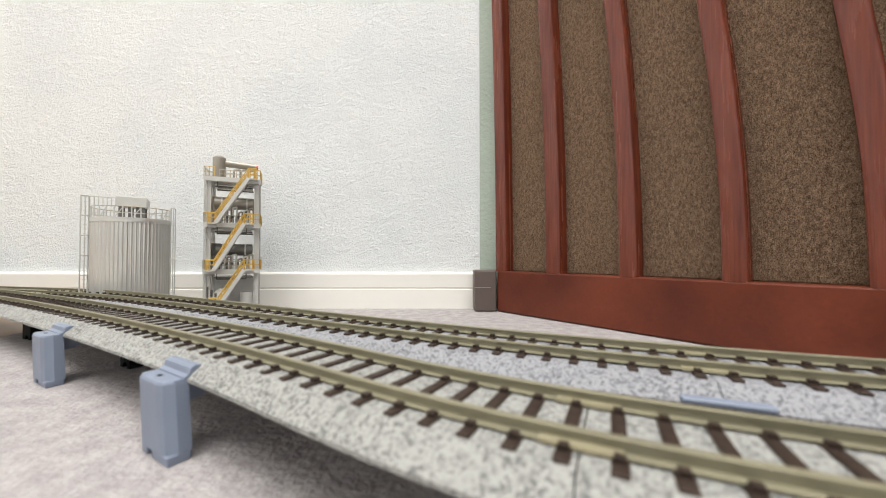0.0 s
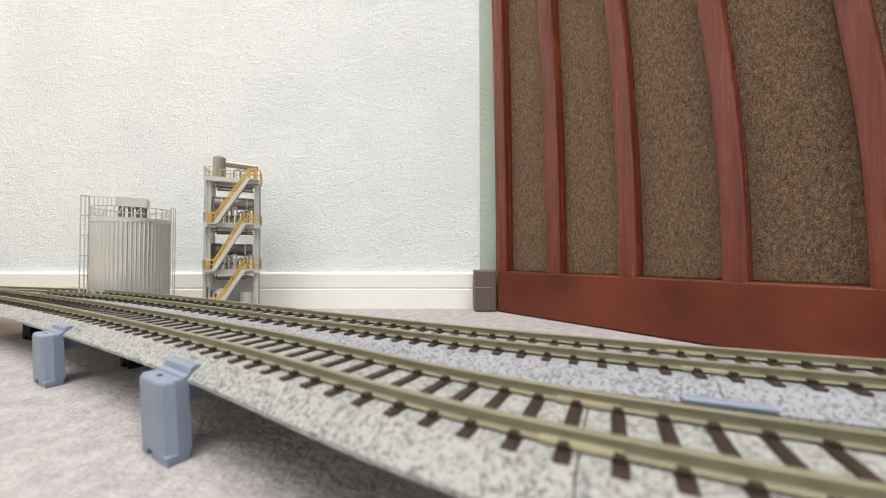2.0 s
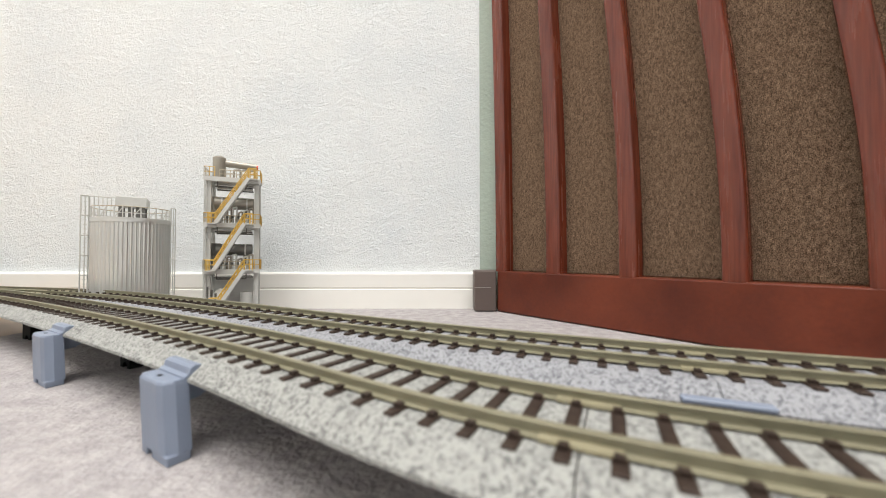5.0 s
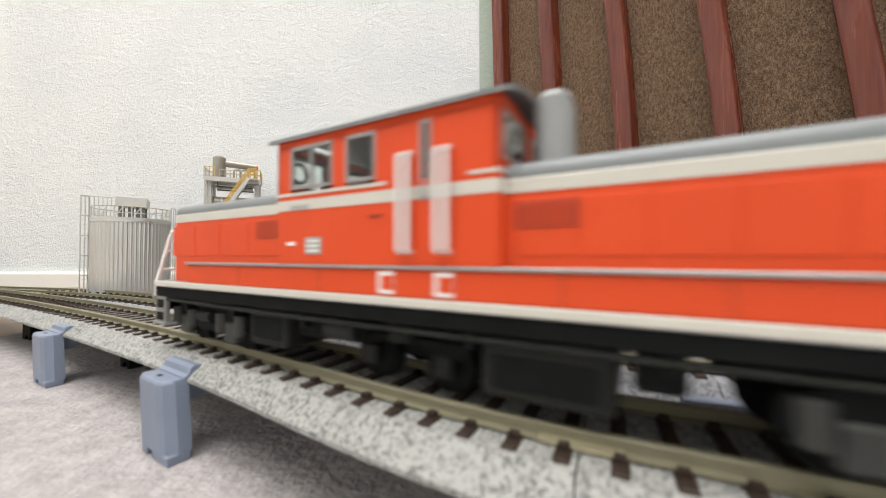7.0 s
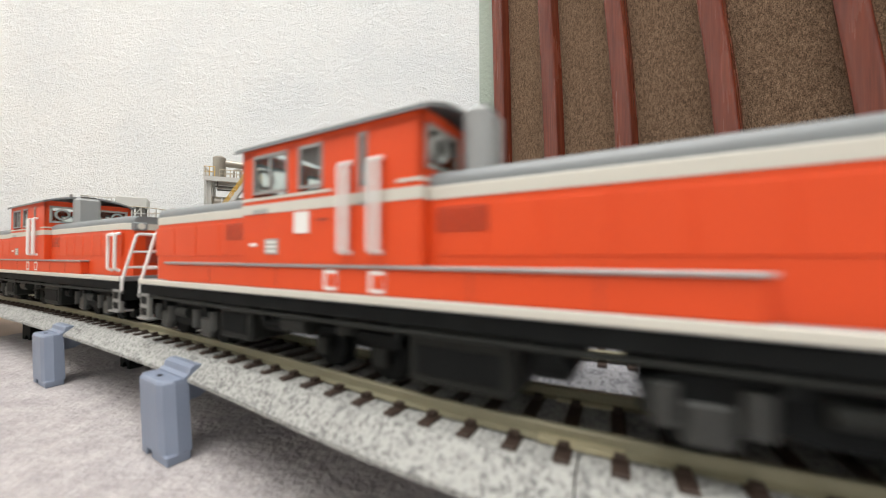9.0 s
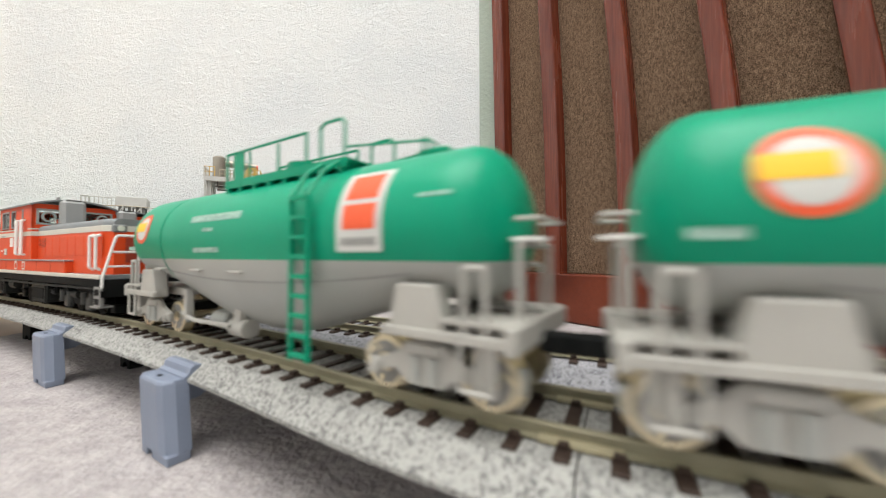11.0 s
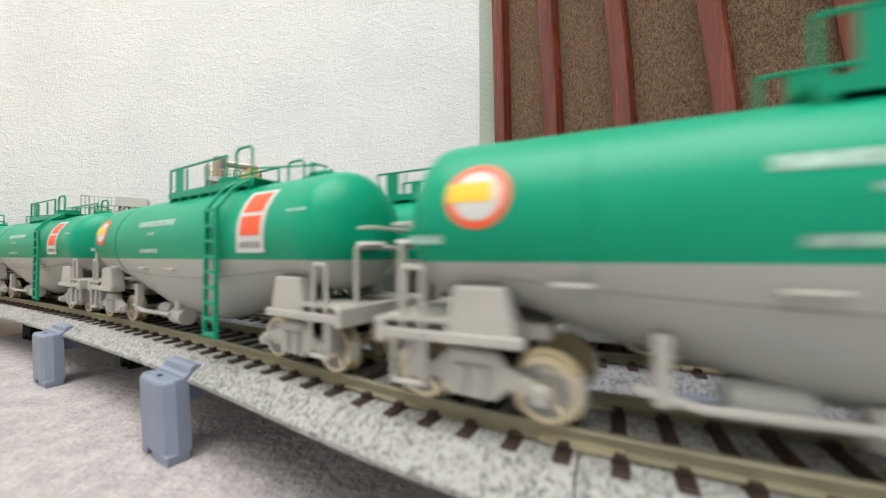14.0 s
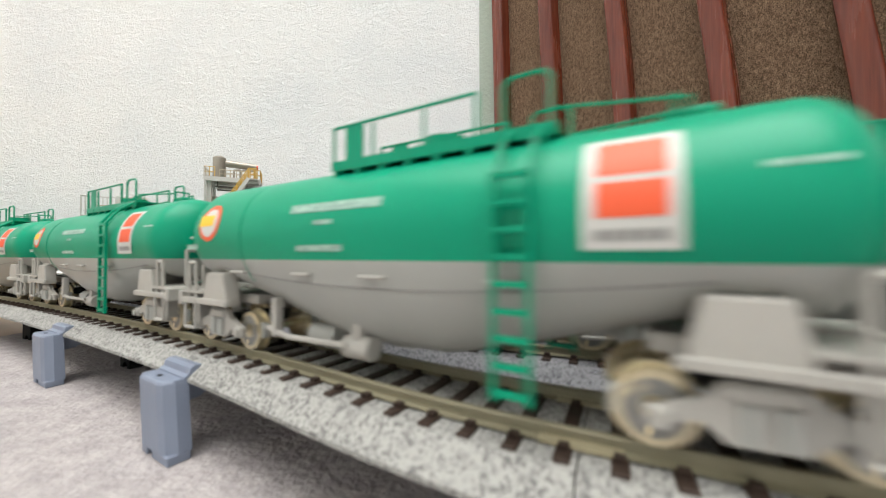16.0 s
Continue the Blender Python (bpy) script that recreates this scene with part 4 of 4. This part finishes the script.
def build_loco(with_mark):
    label = "vermilion model diesel locomotive with cream bands and centre cab"
    t = thing("diesel_locomotive", "vermilion model diesel locomotive with a white mark on its cab" if with_mark else label, "locomotive", "locomotives")
    F0, F1, C0, C1, H0, H1 = -106, 98, -44.5, 12, -103.5, 95.5
    ex = lambda e: F0 if e < 0 else F1
    frame_ = part("underframe", mbox(F0, F1, -17.0, 17.0, 13.8, 17.0, 0.3), BLACK, t, "black underframe")
    part("deck_plate", mbox(F0, F1, -17.0, 17.0, 17.0, 19.0, 0.2), ROOFGREY, t, "grey deck plate")
    for s in (-1, 1):
        part("sill_band", mbox(F0 - 0.2, F1 + 0.2, s * 17.3 - 0.3, s * 17.3 + 0.3, 17.3, 19.0, 0.2), CREAM, t, "cream band along the frame sill")
    # hoods
    for x0, x1 in ((H0, C0 + 1), (C1 - 1, H1)):
        end = x0 if x0 == H0 else x1
        h = part("hood", loft(hood_rings(x0, x1, H0, H1, 14.6, 19.0, 37.8, 0.4)), ORANGE, t, "vermilion hood")
        part("hood_band", loft(hood_rings(x0 - 0.15, x1 + 0.15, H0 - 0.15, H1 + 0.15, 14.75, 37.6, 40.2, 0.4)), CREAM, h, "cream band round the hood")
        part("hood_roof", loft(hood_rings(x0, x1, H0, H1, 14.6, 40.1, 43.4, 2.6)), ROOFGREY, h, "grey hood roof", smooth=True)
        n = 4 if x0 == H0 else 8
        for k in range(n):
            xa = x0 + 3 + (x1 - x0 - 6) * k / n
            xb = x0 + 3 + (x1 - x0 - 6) * (k + 1) / n
            for s in (-1, 1):
                part("hood_door", mbox(xa + 0.25, xb - 0.25, s * 14.6 - 0.18, s * 14.6 + 0.18, 27.0, 36.3, 0.1), ORANGE, h)
        for s in (-1, 1):
            gx = C0 - 12 if x0 == H0 else C1 + 2
            lou = part("louvre", mbox(gx, gx + 10, s * 14.75 - 0.1, s * 14.75 + 0.1, 31.5, 36.0), LOUVRE, h, "dark red louvre")
            for k in range(6):
                part("louvre_blade", mbox(gx + 0.4, gx + 9.6, s * 14.9 - 0.15, s * 14.9 + 0.15, 31.8 + 0.7 * k, 32.1 + 0.7 * k), ORANGE, lou)
            # tall white grab rails near the outer end
            e = -1 if x0 == H0 else 1
            if e < 0:
                continue
            gx = 88.5
            for d in (-3.1, 3.1):
                part("grab_rail", mpath([(gx + d, s * 15.0, 21), (gx + d, s * 16.6, 22), (gx + d, s * 16.6, 35.4), (gx + d, s * 15, 36.0)], 0.62), WHITE, t, "white grab rail")
            part("grab_rail_top", mpath([(gx - 3.1, s * 16.6, 35.4), (gx + 3.1, s * 16.6, 35.4)], 0.62), WHITE, t)
            # headlight pairs at the hood's end
        e = -1 if x0 == H0 else 1
        lamp_box = part("headlight_box", mbox(*sorted((end - e * 2, end + e * 0.9)), -12.6, -7.6, 37.2, 40.6, 0.5), ROOFGREY, h, "grey headlight housing")
        part("lens", mrod((end + e * 0.8, -10, 38.9), (end + e * 1.3, -10, 38.9), 1.3, n=14), LAMPGLASS, lamp_box)
        lamp_box = part("headlight_box", mbox(*sorted((end - e * 2, end + e * 0.9)), 7.6, 12.6, 37.2, 40.6, 0.5), ROOFGREY, h)
        part("lens", mrod((end + e * 0.8, 10, 38.9), (end + e * 1.3, 10, 38.9), 1.3, n=14), LAMPGLASS, lamp_box)
        part("radiator_grille", mbox(*sorted((end, end + e * 0.3)), -8, 8, 24, 35), LOUVRE, h)
    # lower side boxes with a grey tread strip
    for s in (-1, 1):
        side = part("side_box", mbox(-86, 60, *sorted((s * 14.0, s * 17.4)), 19.0, 24.4, 0.3), ORANGE, t)
        part("tread_strip", mbox(-86.5, 60.5, *sorted((s * 14.0, s * 17.9)), 24.4, 25.1, 0.15), SILVER, side, "grey tread strip")
        for x in (-60, -30, 22, 42):
            part("seam", mbox(x - 0.12, x + 0.12, s * 17.42 - 0.05, s * 17.42 + 0.05, 19.6, 24.2), LOUVRE, side)
        for x in (-11.3, 1.6):
            part("step_recess", mbox(x - 2.0, x + 2.0, s * 17.5 - 0.12, s * 17.5 + 0.12, 19.6, 24.0, 0.1), WHITE, side, "white framed step")
            part("step_hole", mbox(x - 1.0, x + 1.9, s * 17.62 - 0.06, s * 17.62 + 0.06, 20.4, 23.2), ORANGE, side)
    # cab: walls with window openings made of panels
    cab = part("cab_lower", mbox(C0, C1, -17.2, 17.2, 25.0, 41.4, 0.25), ORANGE, t, "vermilion cab")
    cuts = [(C0, -39.8), (-26.2, -22.3), (-14.2, -3.6), (-1.2, C1)]
    for s in (-1, 1):
        for a, b in cuts:
            part("cab_pillar", mbox(a, b, *sorted((s * 16.2, s * 17.2)), 41.3, 53.2), ORANGE, cab)
        part("cab_header", mbox(C0, C1, *sorted((s * 16.2, s * 17.2)), 52.2, 55.0), ORANGE, cab)
        for n_, (a, b, z0) in enumerate(((-39.8, -26.2, 42.6), (-22.3, -14.2, 42.6), (-3.6, -1.2, 37.5))):
            w = part("cab_window", mbox(a, b, *sorted((s * 16.5, s * 16.7)), z0, 52.4), GLASS, cab)
            w.visible_shadow = False
            bm = bmesh.new()
            for q in ((a, b, z0 - 0.1, z0 + 0.6), (a, b, 51.6, 52.4), (a, a + 0.7, z0, 52.4), (b - 0.7, b, z0, 52.4)):
                mbox(q[0], q[1], *sorted((s * 16.6, s * 17.35)), q[2], q[3], 0, bm)
            if n_ == 0:
                mbox(-33.4, -32.6, *sorted((s * 16.6, s * 17.2)), z0, 52.4, 0, bm)
            part("window_frame", bm, SILVER, w, "silver window frame")
        # doors' grab rails
        for x0, x1 in ((-7.6, -5.6), (0.6, 2.6)):
            bm = bmesh.new()
            for x in (x0, x1):
                mpath([(x, s * 17.2, 27.6), (x, s * 18.6, 28), (x, s * 18.6, 46.0), (x, s * 17.2, 46.4)], 0.55, bm)
            part("door_grab_rail", bm, WHITE, cab, "white door grab rail")
        part("cab_band", mbox(C0 - 0.1, C1 + 0.2, s * 17.25 - 0.1, s * 17.25 + 0.1, 37.6, 40.0), CREAM, cab)
        part("cab_line", mbox(C0 - 0.1, -11.5, s * 17.25 - 0.12, s * 17.25 + 0.12, 41.0, 41.7), CREAM, cab)
        part("cab_line", mbox(6.4, C1 + 0.2, s * 17.25 - 0.12, s * 17.25 + 0.12, 41.0, 41.7), CREAM, cab)
        part("number_plate", mbox(-34.5, -29.5, s * 17.3 - 0.12, s * 17.3 + 0.12, 27.4, 31.2), TANKGREY, cab, "grey maker's plate")
        for k in range(3):
            part("plate_line", mbox(-34, -30, s * 17.42 - 0.06, s * 17.42 + 0.06, 27.9 + 1.1 * k, 28.4 + 1.1 * k), WHITE, cab)
        part("small_plate", mbox(-41, -38, s * 17.3 - 0.1, s * 17.3 + 0.1, 29.4, 30.2), WHITE, cab)
        part("number_bar", mbox(-39.5, -33.5, s * 17.4 - 0.1, s * 17.4 + 0.1, 37.6, 38.7), TANKGREY, cab)
        if with_mark:
            part("white_mark", mbox(-23.5, -18.5, s * 17.3 - 0.12, s * 17.3 + 0.12, 32.2, 37.2), WHITE, cab, "white block mark")
        part("cab_latch", mbox(-16, -12.5, s * 17.2 - 0.2, s * 17.2 + 0.2, 34.8, 35.3), LOUVRE, cab)
        # cab ends: panels round the end windows
    for x, e in ((C0, -1), (C1, 1)):
        bm = bmesh.new()
        xa, xb = sorted((x, x - e * 1.0))
        for y0, y1, z0, z1 in ((-17.2, 17.2, 52.2, 55.0), (-17.2, -15.6, 41.3, 52.3), (15.6, 17.2, 41.3, 52.3), (-2.6, 2.6, 41.3, 52.3), (-15.6, 15.6, 41.3, 44.0)):
            mbox(xa, xb, y0, y1, z0, z1, 0, bm)
        wall = part("cab_end_wall", bm, ORANGE, cab)
        part("cab_band", mbox(x - 0.15, x + 0.15, -17.3, 17.3, 37.6, 40.0), CREAM, wall)
        part("cab_line", mbox(x - 0.17, x + 0.17, -17.3, 17.3, 41.0, 41.7), CREAM, wall)
        for s in (-1, 1):
            w = part("end_window", mbox(x - e * 0.6, x - e * 0.4, *sorted((s * 2.6, s * 15.6)), 44.0, 52.3), GLASS, wall)
            w.visible_shadow = False
            bm = bmesh.new()
            for y0, y1, z0, z1 in ((2.6, 15.6, 43.8, 44.8), (2.6, 15.6, 51.4, 52.4), (2.6, 3.6, 44.0, 52.3), (14.6, 15.6, 44.0, 52.3)):
                mbox(x - 0.25, x + 0.25, *sorted((s * y0, s * y1)), z0, z1, 0, bm)
            part("window_frame", bm, TANKGREY, w)
            outer = [[(x + e * (0.3 + dx), s * 11.0 + r_ * math.cos(q), 48.2 + r_ * math.sin(q)) for q in [2 * math.pi * k / 20 for k in range(20)]] for r_, dx in ((2.0, -0.4), (2.9, -0.4), (2.9, 0.5), (2.0, 0.5), (2.0, -0.4))]
            bm = loft([[tuple(c * MM for c in p) for p in ring] for ring in outer], caps=False)
            bmesh.ops.remove_doubles(bm, verts=bm.verts, dist=1e-6)
            part("wiper_disc", bm, TANKGREY, w, "grey round clear-view ring")
    roof = []
    for x in (C0 - 2.2, C0 - 1.2, C1 + 1.2, C1 + 2.2):
        q = 0.5 if abs(x - C0) > 2 and x < 0 or x > C1 + 2 else 0
        ring = []
        for k in range(13):
            y = -18.2 + 36.4 * k / 12
            ring.append((x * MM, y * MM, (54.8 - q * 0.2 + 3.6 * (1 - (abs(y) / 18.2) ** 2.2)) * MM))
        ring += [(x * MM, p[1], p[2] - 0.9 * MM) for p in ring[::-1]]
        roof.append(ring)
    r = part("cab_roof", loft(roof), ROOFGREY, t, "grey curved cab roof", smooth=True)
    part("roof_vent", mrod((-20, 0, 58), (-20, 0, 60.2), 2.2, n=14), ROOFGREY, r)
    part("whistle", mrod((-2, -4, 57.5), (-2, -4, 61), 0.7), SILVER, r)
    part("cab_inside", mbox(-40, 9, -9, 9, 41.4, 44.5, 0.5), DARKGREY, cab)
    st = part("exhaust_funnel", mbox(15.5, 21.5, -8.5, 1.5, 42.2, 57.4, 1.6), STACKGREY, t, "light grey exhaust stack")
    part("stack_mouth", mbox(16.5, 20.5, -6.5, -0.5, 57.3, 57.6), BLACK, st)
    # tanks and boxes between the bogies
    for x0, x1, z0, w, m_ in ((-58, -43, 4.0, 15.6, DARKGREY), (-41, -31, 7.5, 14.0, BLACK), (8, 29, 3.0, 15.8, DARKGREY), (31, 38, 7.5, 14.6, BLACK)):
        tk = part("equipment_box", mbox(x0, x1, -w, w, z0, 14, 0.8), m_, frame_)
        part("box_lid", mbox(x0 + 2, x1 - 2, -w - 0.3, w + 0.3, z0 + 2, z0 + 7.4, 0.2), BLACK, tk)
    for s in (-1, 1):
        part("air_reservoir", mrod((-30, s * 14, 10.6), (-21, s * 14, 10.6), 2.4, n=14), DARKGREY, frame_, smooth=True)
        part("frame_pipe", mpath([(-100, s * 16.4, 13.2), (-40, s * 16.4, 12.6), (36, s * 16.4, 12.6), (100, s * 16.4, 13.2)], 0.6), DARKGREY, frame_)
        for x in (-88, -64, -36, 6, 36, 62, 88):
            part("frame_gusset", mbox(x - 0.7, x + 0.7, *sorted((s * 13, s * 16.8)), 10.6, 14, 0.1), BLACK, frame_)
    # end steps, rails, couplers
    for e in (-1, 1):
        for s in (-1, 1):
            stp = part("corner_step", mbox(*sorted((ex(e) - e * 6.5, ex(e))), *sorted((s * 15.6, s * 17.0)), 5.6, 14.2, 0.2), STEPGREY, t, "pale grey corner step")
            part("step_opening", mbox(*sorted((ex(e) - e * 5.3, ex(e) - e * 1.2)), *sorted((s * 16.9, s * 17.15)), 10.4, 13.0), BLACK, stp)
            part("step_opening", mbox(*sorted((ex(e) - e * 5.3, ex(e) - e * 1.2)), *sorted((s * 16.9, s * 17.15)), 6.6, 9.0), BLACK, stp)
            part("step_tread", mbox(*sorted((ex(e) - e * 8, ex(e) - e * 0.2)), *sorted((s * 12.5, s * 17.8)), 5.2, 5.9, 0.1), STEPGREY, stp)
            xr = ex(e) + e * 0.8
            er = part("end_rail", mpath([(xr, s * 16.8, 13), (xr, s * 16.6, 18), (xr, s * 12.6, 34.6), (xr, s * 11.8, 35.6), (xr, s * 5.2, 35.6), (xr, s * 4.6, 34.8), (xr, s * 4.6, 13)], 0.55), WHITE, t, "white end rail with a slanting post")
            for z in (22.5, 28.6):
                part("end_rail_bar", mpath([(xr, s * (16.6 - 4.0 * (z - 18) / 16.6), z), (xr, s * 4.6, z)], 0.45), WHITE, er)
            part("end_rail_foot", mbox(*sorted((xr - e * 1.0, xr + e * 0.4)), *sorted((s * 16.0, s * 17.4)), 12.4, 14.0, 0.1), STEPGREY, er)
        part("buffer_beam", mbox(*sorted((ex(e) - e * 1.5, ex(e) + e * 0.4)), -16.8, 16.8, 9.5, 17, 0.2), BLACK, t)
        part("snow_plough", mbox(*sorted((ex(e) - e * 8, ex(e) - e * 3)), -11, 11, 2.0, 5.5, 0.4), BLACK, t)
        part("coupler", mbox(*sorted((ex(e) - e * 0.5, e * 112.4)), -2, 2, 9.6, 13.4, 0.5), BLACK, t, "black knuckle coupler")
        part("brake_hose", mpath([(ex(e) + e * 0.5, -5, 12), (ex(e) + e * 2.5, -5, 9), (ex(e) + e * 2.8, -5, 5)], 0.5), BLACK, t)
    build_loco_bogie(t, -0.080)
    build_loco_bogie(t, 0.066)
    build_middle_bogie(t, -0.010)
    return t
# ---------------------------------------------------------------- the trains' movement
LOCO_LEN, TANK_LEN = 0.2263, 0.1699
SPEED_B = 0.1505
LEAD_T = (0.0, 6.5, 6.9, 7.5, 8.0, 8.5, 9.0, 11.5, 12.0, 12.5, 13.5, 14.0, 14.5, 15.5, 16.0)
LEAD_S = (0.8000, -0.0510, -0.1050, -0.1744, -0.2329, -0.2920, -0.3575, -0.6655, -0.7335, -0.7920, -0.9211, -0.9825, -1.0482, -1.1720, -1.2373)


def lead(t):
    """The front end of the train along the main line at t seconds."""
    return float(np.interp(t, LEAD_T, LEAD_S))


def lead_b(t):
    """The front end of the second train, running the other way on the siding."""
    return 0.2470 + SPEED_B * (t - 13.8)


def on_line(line, s, pivot):
    """Pose of a vehicle whose middle is at s, standing on two pivots."""
    xa, ya, _ = line.at(s - pivot)
    xb, yb, _ = line.at(s + pivot)
    return pose((xa + xb) / 2, (ya + yb) / 2, RAIL, 0, 0, math.degrees(math.atan2(yb - ya, xb - xa)))


TIMES = [0.2 * i for i in range(81)]
FINE = [0.05 * i for i in range(321)]
locos = [build_loco(False), build_loco(True)]
loco_b = copy_thing(locos[0], pose(0, 0, 0))
tank = build_tank()
tanks = [tank] + [copy_thing(tank, pose(0, 0, 0)) for i in range(6)]
tanks_b = [copy_thing(tank, pose(0, 0, 0)) for i in range(4)]


def run(ob, line, place, pivot):
    """Key a vehicle, the swivel of its bogies and the roll of its wheels; place(t) is its middle along the line."""
    walk(ob, [(t, on_line(line, place(t), pivot)) for t in TIMES])
    for b in [o for o in ob.children if o.name.startswith("bogie")]:
        x = b.matrix_basis.translation.x
        rows = []
        for t in TIMES:
            s = place(t)
            (xa, ya, _), (xb, yb, _) = line.at(s - pivot), line.at(s + pivot)
            rows.append((t, pose(x, 0, 0, 0, 0, math.degrees(-line.at(s + x)[2] - math.atan2(yb - ya, xb - xa)))))
        walk(b, rows)
        for w in [o for o in b.children if o.name.startswith("wheelset")]:
            p = w.matrix_basis.translation.copy()
            walk(w, [(t, pose(p.x, p.y, p.z, 0, math.degrees((place(t) - place(0)) / WHEEL_R) % 360, 0)) for t in FINE])


def motions():
    offset = 0.0
    for ob, length, pivot in [(o, LOCO_LEN, LOCO_PIVOT) for o in locos] + [(o, TANK_LEN, TANK_PIVOT) for o in tanks]:
        run(ob, MAIN, lambda t, d=offset + length / 2: lead(t) + d, pivot)
        offset += length
    offset = 0.0
    for ob, length, pivot in [(loco_b, LOCO_LEN, LOCO_PIVOT)] + [(o, TANK_LEN, TANK_PIVOT) for o in tanks_b]:
        run(ob, SIDING, lambda t, d=offset + length / 2: lead_b(t) - d, pivot)
        offset += length


motions()
